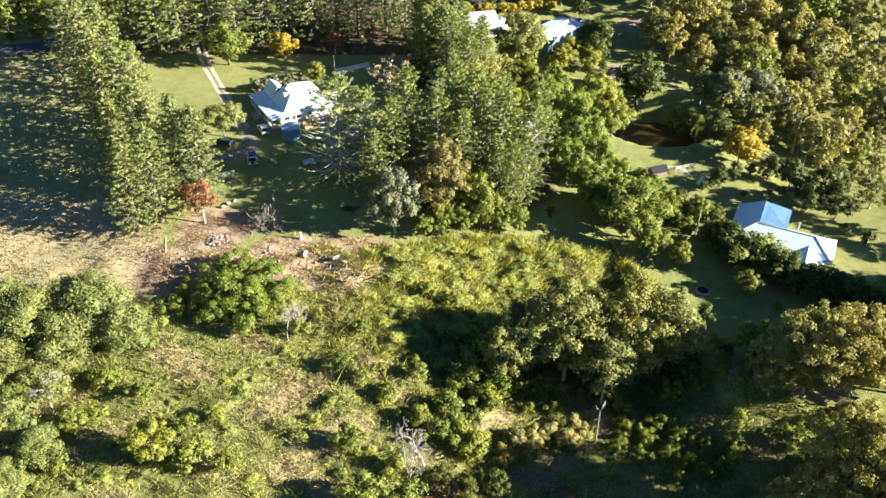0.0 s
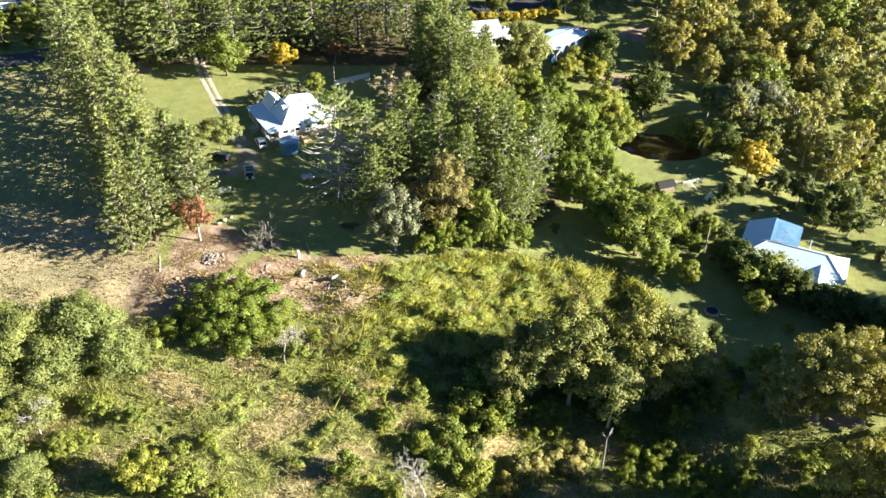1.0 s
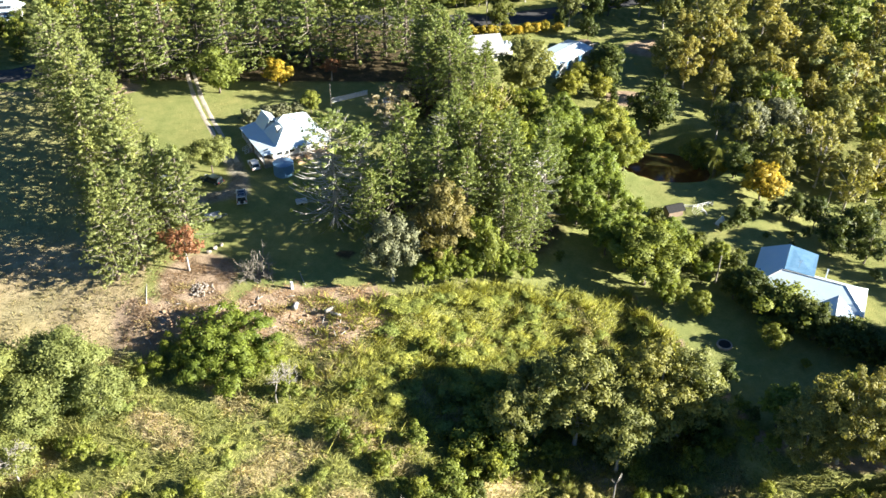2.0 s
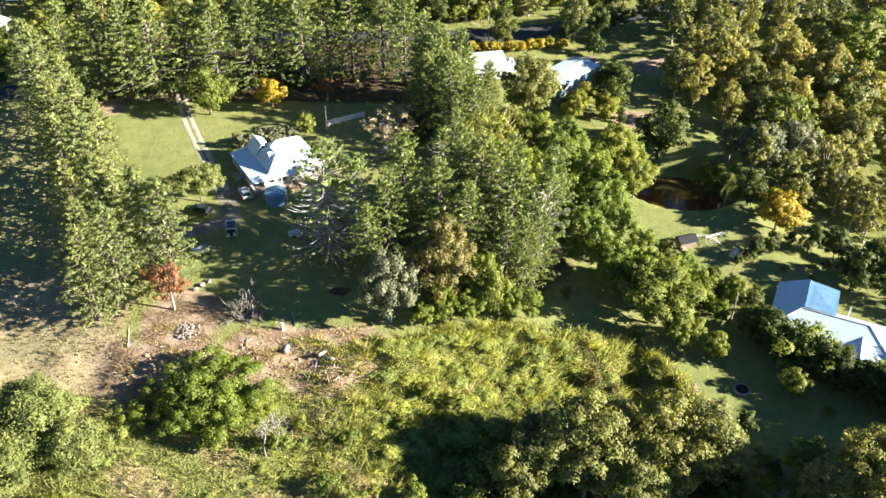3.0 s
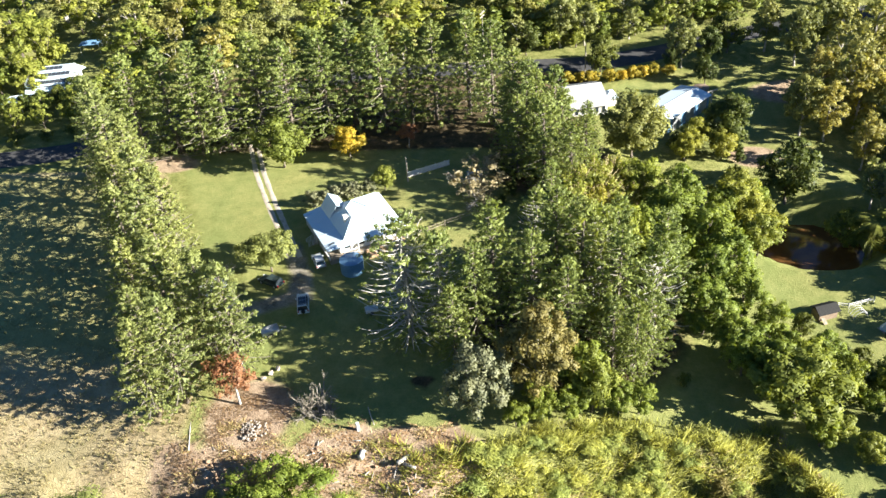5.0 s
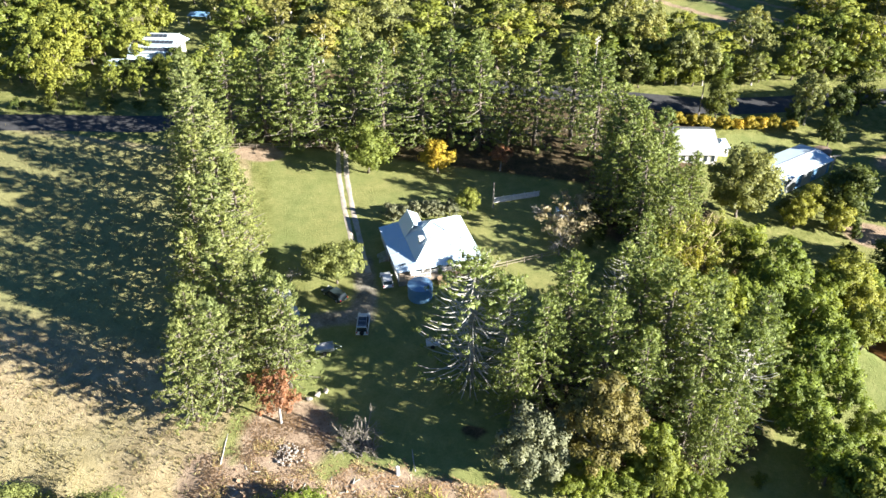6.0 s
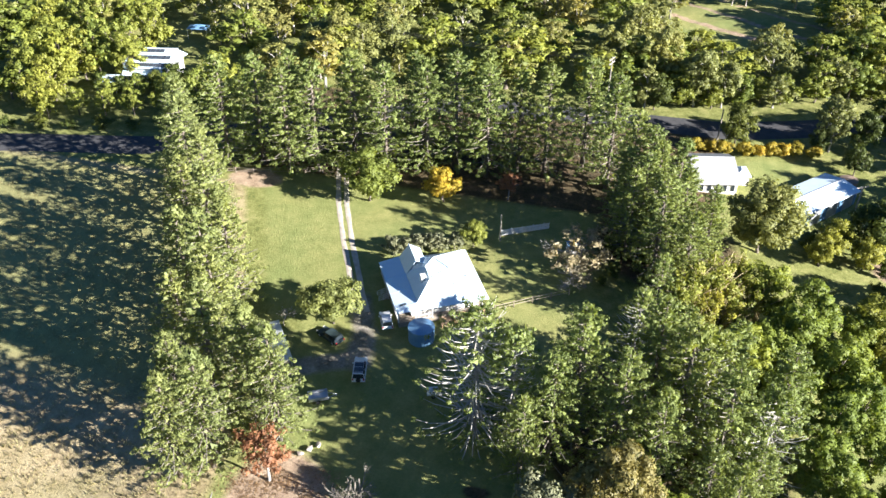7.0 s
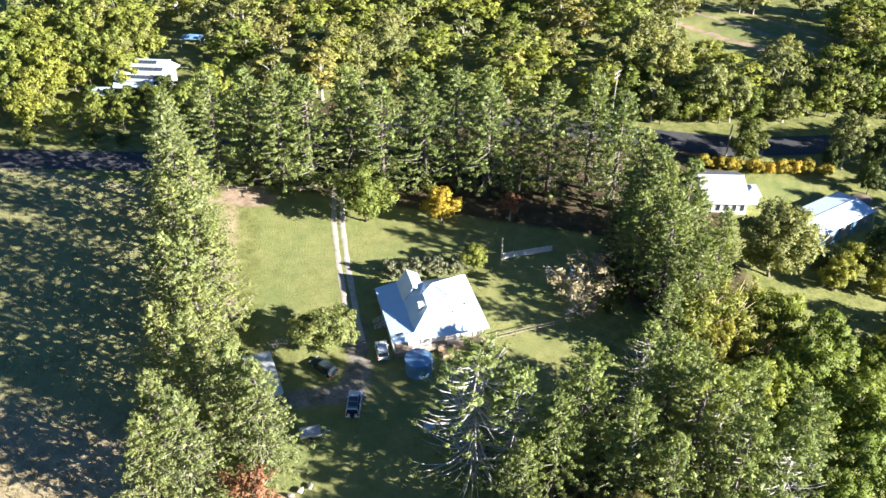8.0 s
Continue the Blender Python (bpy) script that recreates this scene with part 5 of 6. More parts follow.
def homestead():
    h = thing("homestead", "white timber homestead with a steep white metal roof and verandah", "house", at_ground(-29.3, 159.5, 30))
    # local x runs to the east front, y to the north
    part("wall", Geo().box(-4.3, -4.2, -0.7, 5.6, 6.2, 2.75), WALL_WHITE, h)
    part("verandah_floor", Geo().box(-6.4, -5.3, -0.7, 6.5, 6.9, 0.25), TIMBER, h)
    sw, se, ne, nw, wm = (-3.5, -4.6, 2.94), (6.1, -4.6, 2.9), (6.3, 6.4, 2.9), (-0.5, 6.4, 2.9), (-3.5, 3.2, 2.94)
    hs, hk, hg, he = (-1.05, -2.5, 5.25), (-1.05, 0.5, 5.25), (0.7, 2.4, 5.3), (2.3, -0.6, 5.2)
    bm = bmesh.new()
    for p in (sw, se, ne, nw, wm, hs, hk, hg, he):
        bm.verts.new(p)
    bmesh.ops.convex_hull(bm, input=bm.verts)
    roof_mesh = bpy.data.meshes.new("roof")
    bm.to_mesh(roof_mesh)
    bm.free()
    roof_mesh.materials.append(ROOF)
    main = part("roof", roof_mesh, None, h)
    for a, b in ((hs, hk), (hk, hg), (hs, sw), (hg, ne), (he, se), (hs, he), (hg, he)):
        cap(main, a, b, ROOF)
    wing = Geo().slab([(-3.52, 2.4, 2.96), (-1.97, 2.4, 5.08), (-1.97, 7.0, 5.08), (-3.52, 7.0, 2.96)][::-1], 0.1)
    wing.slab([(-1.97, 2.6, 5.08), (-0.25, 2.6, 4.1), (-0.25, 7.0, 4.1), (-1.97, 7.0, 5.08)][::-1], 0.1)
    wing_roof = part("wing_roof", wing, ROOF, h)
    cap(wing_roof, (-1.97, 2.6, 5.08), (-1.97, 7.0, 5.08), ROOF)
    part("wing_wall", Geo().box(-3.3, 2.7, 2.6, -0.4, 6.7, 3.05).add([(-3.3, 6.7, 3.05), (-0.4, 6.7, 3.05), (-0.4, 6.7, 3.98), (-1.97, 6.7, 4.9), (-3.3, 6.6, 3.05), (-0.4, 6.6, 3.05), (-0.4, 6.6, 3.98), (-1.97, 6.6, 4.9)],
         [(0, 3, 2, 1), (4, 5, 6, 7), (1, 2, 6, 5), (2, 3, 7, 6), (3, 0, 4, 7)]).box(-0.5, 2.7, 3.05, -0.4, 6.7, 3.98), WALL_WHITE, h)
    g = Geo()
    g.slab([(-6.7, -5.6, 2.35), (-3.5, -4.6, 2.92), (-3.5, 7.2, 2.92), (-6.7, 7.2, 2.35)], 0.08)
    g.slab([(-6.7, -5.6, 2.35), (7.0, -5.6, 2.35), (6.1, -4.6, 2.86), (-3.5, -4.6, 2.90)], 0.08)
    g.slab([(6.1, -4.6, 2.85), (7.0, -5.6, 2.35), (7.1, 7.2, 2.35), (6.3, 6.4, 2.85)], 0.08)
    g.slab([(-0.5, 6.4, 2.80), (6.3, 6.4, 2.83), (7.1, 7.2, 2.33), (-0.5, 7.2, 2.33)], 0.08)
    part("verandah_roof", g, ROOF, h)
    for y in (-4.6, -1.0, 2.6, 6.2):
        part("roof_seam", Geo().tube([(-3.56, y, 2.96), (-6.66, y + 0.05, 2.40)], [0.035, 0.035], 4), ROOF, h)
    for y in (-5.1, -2.7, -0.3, 2.1, 4.5, 6.8):
        part("verandah_post", Geo().box(-6.45, y - 0.06, 0.25, -6.33, y + 0.06, 2.35), TIMBER_WHITE, h)
    for x in (-3.9, -1.4, 1.1, 3.6, 6.1):
        part("verandah_post", Geo().box(x - 0.06, -5.28, 0.25, x + 0.06, -5.16, 2.35), TIMBER_WHITE, h)
    for y0, y1 in ((-5.1, -2.8), (-2.6, -0.4), (2.2, 4.4), (4.6, 6.7)):
        rail = Geo().box(-6.43, y0, 1.1, -6.36, y1, 1.18).box(-6.43, y0, 0.42, -6.36, y1, 0.48)
        for k in range(11):
            yy = y0 + (y1 - y0) * (k + 0.5) / 11
            rail.box(-6.41, yy - 0.02, 0.48, -6.38, yy + 0.02, 1.1)
        part("railing", rail, TIMBER_WHITE, h)
    for x0, x1 in ((-3.8, -1.5), (1.2, 3.5)):
        rail = Geo().box(x0, -5.26, 1.1, x1, -5.19, 1.18).box(x0, -5.26, 0.42, x1, -5.19, 0.48)
        for k in range(11):
            xx = x0 + (x1 - x0) * (k + 0.5) / 11
            rail.box(xx - 0.02, -5.24, 0.48, xx + 0.02, -5.21, 1.1)
        part("railing", rail, TIMBER_WHITE, h)
    for x in (-3.0, -0.6, 1.8, 4.2):
        window(h, x, -4.2, 0.95, 1.0, 1.4, "x", -1)
    for y in (-3.0, 0.0, 3.2):
        window(h, 5.6, y, 0.95, 1.1, 1.4, "y", 1)
        window(h, -4.3, y, 0.95, 1.1, 1.4, "y", -1)
    part("chimney", Geo().box(-2.2, -1.9, 3.4, -1.55, -1.2, 5.3).box(-2.28, -1.98, 5.15, -1.47, -1.12, 5.36), WALL_WHITE, h)
    for x, y, z in ((4.6, -1.6, 3.7), (2.4, -3.2, 3.85)):
        part("roof_vent", Geo().tube([(x, y, z - 0.3), (x, y, z + 0.45)], [0.12, 0.12], 8).tube([(x, y, z + 0.45), (x, y, z + 0.55)], [0.22, 0.08], 8), STEEL, h)
    part("skylight", Geo().slab([(-5.9, -4.3, 2.56), (-5.0, -4.3, 2.72), (-5.0, -4.0, 2.72), (-5.9, -4.0, 2.56)], 0.05), GLASS_DARK, h)
    # front stair on the west side with white rails
    st = part("stair", Geo().box(-7.0, 1.0, -0.8, -6.4, 2.3, 0.1).box(-7.5, 1.0, -0.8, -7.0, 2.3, -0.1).box(-8.0, 1.0, -0.8, -7.5, 2.3, -0.28), TIMBER, h)
    for y in (1.0, 2.3):
        g = Geo()
        for z in (0.35, 0.7, 1.05):
            g.tube([(-6.4, y, z + 0.15), (-8.0, y, z - 0.45)], [0.035, 0.035], 5)
        for x in (-6.6, -7.3, -8.0):
            g.tube([(x, y, -0.7), (x, y, 1.15 + (x + 6.4) * 0.38)], [0.04, 0.04], 5)
        part("railing", g, TIMBER_WHITE, st)
    part("porch_wall", Geo().box(1.6, -6.6, -0.6, 6.2, -5.5, 0.75), WALL_TAN, h, "tan brick porch wall")
    part("step", Geo().box(-0.4, -7.0, -0.6, 1.2, -5.3, -0.1).box(-0.4, -6.4, -0.1, 1.2, -5.3, 0.12), WALL_TAN, h)
    part("downpipe", Geo().tube([(5.7, -4.3, -0.4), (5.7, -4.3, 2.6)], [0.05, 0.05], 6), TIMBER_WHITE, h)


homestead()


def bungalow():
    h = thing("bungalow", "low bungalow with a broad white metal roof behind a hedge", "house", at_ground(57.5, 124.5, 0) @ pose(0, 0, 0.0))
    h.matrix_basis = pose(50.9, 124.2, float(land(58, 124)) - 0.1, 0, 0, -26)
    # local x runs along the long front, y to the north
    part("wall", Geo().box(0.7, 0.4, -0.8, 16.6, 6.8, 2.55), WALL_WHITE, h)
    part("wing_wall", Geo().box(0.7, 6.7, -0.8, 4.6, 11.3, 2.5), WALL_WHITE, h)
    part("front_wall", Geo().box(11.0, -3.0, -0.8, 15.8, 0.5, 2.5), WALL_TAN, h, "tan brick front wall")
    main = part("roof", hip(Geo(), 0, -0.5, 17.6, 7.5, 2.6, 4.75, "x", 4.2, 14.0), ROOF, h)
    wing = Geo()
    wing.slab([(0, 3.6, 2.64), (4.5, 3.6, 4.77), (4.5, 11.9, 4.7), (0, 11.9, 2.62)], 0.1)
    part("wing_roof", wing, ROOF, h)
    part("wing_gable", Geo().add([(0.7, 11.3, 2.5), (4.6, 11.3, 2.5), (4.6, 11.3, 4.5), (0.7, 11.2, 2.5), (4.6, 11.2, 2.5), (4.6, 11.2, 4.5)], [(0, 2, 1), (3, 4, 5), (1, 2, 5, 4), (2, 0, 3, 5)]), WALL_WHITE, h)
    part("wing_side_wall", Geo().box(4.5, 6.8, 2.4, 4.6, 11.3, 4.5), WALL_WHITE, h)
    part("patio_roof", Geo().slab([(4.55, 3.9, 4.80), (9.2, 4.1, 4.55), (9.2, 11.9, 3.9), (4.55, 11.9, 4.58)], 0.05), PATIO, h, "blue-tinted translucent patio sheeting")
    for k in range(6):
        part("patio_rafter", Geo().tube([(4.7 + k * 0.88, 6.9, 4.5 - k * 0.117), (4.7 + k * 0.88, 11.8, 4.46 - k * 0.12)], [0.04, 0.04], 4), TIMBER_WHITE, h)
    for x, y in ((9.1, 11.8), (9.1, 7.2), (6.8, 11.8)):
        part("patio_post", Geo().box(x - 0.05, y - 0.05, -0.8, x + 0.05, y + 0.05, 3.9), TIMBER_WHITE, h)
    front = Geo()
    front.slab([(10.4, -3.6, 2.55), (13.4, -3.6, 3.75), (13.4, 2.5, 3.75), (10.4, 0.5, 2.75)], 0.1)
    front.slab([(13.4, -3.6, 3.75), (16.4, -3.6, 2.55), (16.4, 0.5, 2.75), (13.4, 2.5, 3.75)], 0.1)
    part("front_roof", front, ROOF, h)
    cap(main, (4.2, 3.5, 4.75), (14.0, 3.5, 4.75), ROOF_OLD)
    for a, b in (((4.2, 3.5, 4.75), (0, -0.5, 2.6)), ((14.0, 3.5, 4.75), (17.6, -0.5, 2.6)), ((14.0, 3.5, 4.75), (17.6, 7.5, 2.6))):
        cap(main, a, b, ROOF_OLD)
    cap(main, (13.4, -3.6, 3.75), (13.4, 2.5, 3.75), ROOF_OLD)
    for x in (2.2, 5.0, 8.0):
        window(h, x, 0.4, 0.8, 1.4, 1.2, "x", -1)
    window(h, 13.4, -3.0, 0.8, 1.8, 1.2, "x", -1)
    for y in (2.0, 5.0):
        window(h, 16.6, y, 0.8, 1.2, 1.2, "y", 1)
    for y in (2.5, 6.0, 9.5):
        window(h, 0.7, y, 0.8, 1.2, 1.2, "y", -1)
    part("flue", Geo().tube([(11.0, 7.0, 2.4), (11.0, 7.0, 4.6)], [0.11, 0.11], 8).tube([(11.0, 7.0, 4.6), (11.0, 7.0, 4.75)], [0.2, 0.2], 8), STEEL, h)
    aerial = Geo().tube([(6.6, 5.5, 3.9), (6.6, 5.5, 6.0)], [0.03, 0.03], 5)
    for k in range(4):
        aerial.tube([(6.2, 5.2 + k * 0.25, 5.9), (7.0, 5.2 + k * 0.25, 5.9)], [0.015, 0.015], 4)
    part("aerial", aerial, STEEL, h)


bungalow()


def cottage():
    h = thing("cottage", "white weatherboard cottage with a grey gabled roof", "house", at_ground(10.8, 205.9, 14) @ pose(0, 0, -0.75))
    part("wall", Geo().box(-3.6, -3.6, -0.6, 3.6, 5.4, 2.7), WALL_WHITE, h)
    r = Geo().slab([(-4.1, -4.2, 2.55), (4.1, -4.2, 2.55), (4.1, 2.2, 4.6), (-4.1, 2.2, 4.6)], 0.1)
    roof = part("roof", r, ROOF_GREY, h)
    part("rear_roof", Geo().slab([(-4.1, 2.2, 4.6), (4.1, 2.2, 4.6), (4.1, 6.0, 3.3), (-4.1, 6.0, 3.3)], 0.1), SLATE, h, "dark grey rear roof sheets")
    cap(roof, (-4.1, 2.2, 4.6), (4.1, 2.2, 4.6), ROOF_OLD)
    for x in (-2.8, -1.4, 0, 1.4, 2.8):
        window(h, x, -3.6, 0.9, 0.7, 1.3, "x", -1)
    window(h, 3.6, -1.5, 0.9, 1.0, 1.2, "y", 1)
    part("annex_wall", Geo().box(4.2, -0.5, -1.0, 6.6, 3.0, 2.2), WALL_WHITE, h)
    part("annex_roof", hip(Geo(), 4.0, -0.8, 6.9, 3.3, 2.2, 3.0, "y", 0.8, 1.7), ROOF, h)


cottage()


def machinery_shed():
    h = thing("farm_shed", "wide farm shed with a low-pitched white metal roof", "shed", at_ground(28.8, 205.2, 47.8))
    part("wall", Geo().box(-7.1, -3.4, -1.2, 7.1, 3.4, 2.7), SHEET_BLUE, h)
    r = Geo().slab([(-7.5, -3.8, 2.75), (7.5, -3.8, 2.75), (7.5, 0, 3.35), (-7.5, 0, 3.35)], 0.1)
    r.slab([(-7.5, 0, 3.35), (7.5, 0, 3.35), (7.5, 3.8, 2.75), (-7.5, 3.8, 2.75)], 0.1)
    roof = part("roof", r, ROOF, h)
    cap(roof, (-7.5, 0, 3.35), (7.5, 0, 3.35), ROOF_OLD)
    for x in (-7.12, 7.08):
        part("gable", Geo().add([(x, -3.4, 2.7), (x, 3.4, 2.7), (x, 0, 3.24), (x + 0.04, -3.4, 2.7), (x + 0.04, 3.4, 2.7), (x + 0.04, 0, 3.24)], [(0, 2, 1), (3, 4, 5), (0, 1, 4, 3), (1, 2, 5, 4), (2, 0, 3, 5)]), SHEET_BLUE, h)
    for x in (-5.5, -1.0, 3.4):
        part("roller_door", Geo().box(x, -3.46, -0.6, x + 2.8, -3.4, 2.3), STEEL, h)
    for y in (-3.84, 3.74):
        part("gutter", Geo().box(-7.5, y, 2.62, 7.5, y + 0.1, 2.74), TIMBER_WHITE, h)


machinery_shed()


def water_tank(x, y, r, height, material, label):
    t = thing("water_tank", label, "tank", at_ground(x, y, 0))
    part("shell", Geo().tube([(0, 0, -0.3), (0, 0, height)], [r, r], 24), material, t)
    part("lid", Geo().tube([(0, 0, height), (0, 0, height + 0.3)], [r * 1.03, 0.3], 24), material, t)
    for k in range(4):
        z = height * (k + 0.5) / 4
        part("band", Geo().tube([(0, 0, z - 0.04), (0, 0, z + 0.04)], [r * 1.012, r * 1.012], 24), material, t)


water_tank(35.0, 212.0, 1.6, 2.0, TANK_BROWN, "round brown rainwater tank beside the farm shed")
water_tank(-28.5, 150.5, 1.85, 2.2, SHEET_BLUE, "round blue-grey corrugated rainwater tank against the homestead")


def solar_house():
    h = thing("farmhouse", "white farmhouse with rows of solar panels on its roof", "house", at_ground(-109.0, 216.6, 12) @ Matrix.Scale(1.12, 4))
    part("wall", Geo().box(-4.2, -2.9, -0.8, 5.4, 3.2, 3.0), WALL_WHITE, h)
    slope = lambda y: 3.1 + (y + 3.2) * 0.27
    r = Geo().slab([(-4.5, -3.2, slope(-3.2)), (4.4, -3.2, slope(-3.2)), (4.4, 3.0, slope(3.0)), (-4.5, 3.0, slope(3.0))], 0.1)
    r.slab([(-4.5, 3.0, slope(3.0)), (4.4, 3.0, slope(3.0)), (4.4, 4.2, 4.4), (-4.5, 4.2, 4.4)], 0.1)
    r.slab([(4.4, 0.2, slope(0.2)), (5.8, 1.8, 3.6), (6.4, 3.4, 3.6), (4.4, 3.0, slope(3.0))], 0.1)
    roof = part("roof", r, ROOF, h)
    for row, (y, x0, n) in enumerate(((-2.2, -4.1, 9), (0.1, -4.1, 9), (2.1, -2.1, 5))):
        for k in range(n):
            x = x0 + k * 0.92
            part("solar_panel", Geo().slab([(x, y - 0.5, slope(y - 0.5) + 0.12), (x + 0.82, y - 0.5, slope(y - 0.5) + 0.12), (x + 0.82, y + 0.5, slope(y + 0.5) + 0.12), (x, y + 0.5, slope(y + 0.5) + 0.12)], 0.04), PANEL, roof, "dusty grey-blue solar panel")
    part("verandah_roof", Geo().slab([(-4.0, -5.0, 2.4), (3.6, -5.0, 2.4), (3.9, -3.3, 2.8), (-4.3, -3.3, 2.8)], 0.08), ROOF, h)
    for x in (-3.8, -2.0, -0.2, 1.6, 3.4):
        part("verandah_post", Geo().box(x - 0.05, -4.9, -0.8, x + 0.05, -4.8, 2.4), TIMBER_WHITE, h)
    for x in (-3.0, -1.0, 1.0, 3.0):
        window(h, x, -2.9, 0.8, 1.2, 1.4, "x", -1)


solar_house()


def open_shelter(name, x, y, turn, w, d, height, material, label, category):
    h = thing(name, label, category, at_ground(x, y, turn))
    part("roof", hip(Geo(), -w / 2, -d / 2, w / 2, d / 2, height, height + 0.7, "x", -w * 0.1, w * 0.1, 0.06), material, h)
    for sx in (-1, 1):
        for sy in (-1, 1):
            part("post", Geo().box(sx * (w / 2 - 0.15) - 0.05, sy * (d / 2 - 0.15) - 0.05, -0.8, sx * (w / 2 - 0.15) + 0.05, sy * (d / 2 - 0.15) + 0.05, height), TIMBER_WHITE, h)


open_shelter("garden_shelter", -114.6, 208.5, 14, 4.4, 4.0, 2.6, ROOF, "open white-roofed shelter beside the farmhouse", "shelter")
open_shelter("blue_shed", -110.0, 240.0, 10, 5.0, 3.0, 2.4, SHEET_BLUE, "small open shed with a blue roof", "shed")


def carport():
    h = thing("carport", "long pale sheet-roofed carport under the pines", "carport", at_ground(-47.6, 142.4, 36))
    part("roof", Geo().slab([(-1.9, -4.4, 2.25), (1.9, -4.4, 2.4), (1.9, 4.4, 2.4), (-1.9, 4.4, 2.25)], 0.07), ROOF_OLD, h)
    for k in range(5):
        y = -4.2 + k * 2.1
        part("rafter", Geo().box(-1.8, y - 0.04, 2.02, 1.8, y + 0.04, 2.14), STEEL, h)
        for x in (-1.75, 1.75):
            part("post", Geo().box(x - 0.05, y - 0.05, -0.4, x + 0.05, y + 0.05, 2.05), STEEL, h)


carport()
# ---- vehicles ----
def car(name, label, x, y, turn, length, width, height, paint, rack=False, boxy=0.5):
    """A car that points along its y: body, glasshouse, roof, four wheels, lamps."""
    c = thing(name, label, "car", at_ground(x, y, turn))
    L, W = length / 2, width / 2
    zf, zs = 0.28, height * 0.56
    prof = [(-L, zf + 0.1), (-L + 0.05, zs * 0.95), (-L * 0.55, zs + 0.03), (L * 0.45, zs), (L * 0.92, zs * 0.86), (L, zs * 0.62), (L - 0.03, zf), (-L + 0.1, zf)]
    g, n = Geo(), len(prof)
    rings = [(-W, 0.9), (-W * 0.94, 1.0), (W * 0.94, 1.0), (W, 0.9)]
    verts = [(rx, yy * (0.985 if k > 0.95 else 0.96), zf + (zz - zf) * k) for rx, k in rings for yy, zz in prof]
    faces = [tuple(range(n)), tuple(range(4 * n - 1, 3 * n - 1, -1))]
    for r in range(3):
        faces += [(r * n + i, (r + 1) * n + i, (r + 1) * n + (i + 1) % n, r * n + (i + 1) % n) for i in range(n)]
    body = part("body", g.add(verts, faces), paint, c)
    yb, yf = -L * (0.80 + 0.15 * boxy), L * 0.42
    tb, tf = yb + 0.25 * (1.4 - boxy), yf - 0.65
    lo, hi = W * 0.93, W * 0.78
    box8 = [(-lo, yb, zs - 0.02), (lo, yb, zs - 0.02), (lo, yf, zs - 0.04), (-lo, yf, zs - 0.04), (-hi, tb, height - 0.06), (hi, tb, height - 0.06), (hi, tf, height - 0.06), (-hi, tf, height - 0.06)]
    part("glasshouse", Geo().add(box8, [(3, 2, 1, 0), (4, 5, 6, 7), (0, 1, 5, 4), (1, 2, 6, 5), (2, 3, 7, 6), (3, 0, 4, 7)]), GLASS_DARK, c, "dark tinted windows")
    part("roof", Geo().slab([(-hi - 0.03, tb - 0.06, height), (hi + 0.03, tb - 0.06, height), (hi + 0.03, tf + 0.05, height), (-hi - 0.03, tf + 0.05, height)], 0.07), paint, c)
    for s in (-1, 1):
        for ya, yc in ((yb, tb), (yf, tf), ((yb + yf) / 2 - 0.1, (tb + tf) / 2)):
            part("pillar", Geo().tube([(s * lo, ya, zs), (s * hi, yc, height - 0.04)], [0.05, 0.04], 5), paint, c)
        for yy in (-L * 0.62, L * 0.64):
            w = part("wheel", Geo().tube([(s * (W - 0.2), yy, 0.33), (s * (W + 0.02), yy, 0.33)], [0.33, 0.33], 14), RUBBER, c)
            part("rim", Geo().tube([(s * (W - 0.05), yy, 0.33), (s * (W + 0.03), yy, 0.33)], [0.2, 0.2], 10), STEEL, w)
        part("head_lamp", Geo().box(min(s * W * 0.55, s * W * 0.9), L * 0.93, zs * 0.68, max(s * W * 0.55, s * W * 0.9), L * 0.99, zs * 0.84), LAMP_CLEAR, c)
        part("tail_lamp", Geo().box(min(s * W * 0.72, s * W * 0.92), -L - 0.01, zs * 0.7, max(s * W * 0.72, s * W * 0.92), -L + 0.1, zs * 0.98), LAMP_RED, c)
        part("mirror", Geo().box(min(s * W * 0.95, s * (W + 0.2)), yf - 0.3, zs, max(s * W * 0.95, s * (W + 0.2)), yf - 0.18, zs + 0.14), paint, c)
    if rack:
        part("solar_sheet", Geo().box(-hi + 0.1, tb + 0.15, height + 0.06, hi - 0.1, tf - 0.2, height + 0.1), PANEL, c, "dark blue panel on the roof rack")
        for yy in (tb + 0.25, (tb + tf) / 2, tf - 0.3):
            part("rack_bar", Geo().tube([(-hi, yy, height + 0.12), (hi, yy, height + 0.12)], [0.025, 0.025], 5), STEEL, c)
        part("awning", Geo().tube([(hi + 0.02, tb, height + 0.05), (hi + 0.02, tf, height + 0.05)], [0.08, 0.08], 6), RUBBER, c)
        part("spare_wheel", Geo().tube([(0, -L - 0.02, 0.85), (0, -L - 0.2, 0.85)], [0.33, 0.33], 14), RUBBER, c)
    return c


car("wagon", "white four-wheel-drive wagon with a loaded roof rack", -34.8, 142.2, 14, 4.6, 1.78, 1.75, PAINT_WHITE, True, 1.0)
car("hatchback", "small white hatchback parked beside the homestead", -34.3, 152.2, 26, 3.8, 1.6, 1.42, PAINT_WHITE, False, 0.55)
car("old_car", "dark green car parked under the shade tree", -41.0, 147.3, 62, 4.3, 1.7, 1.4, PAINT_DARK, False, 0.5)


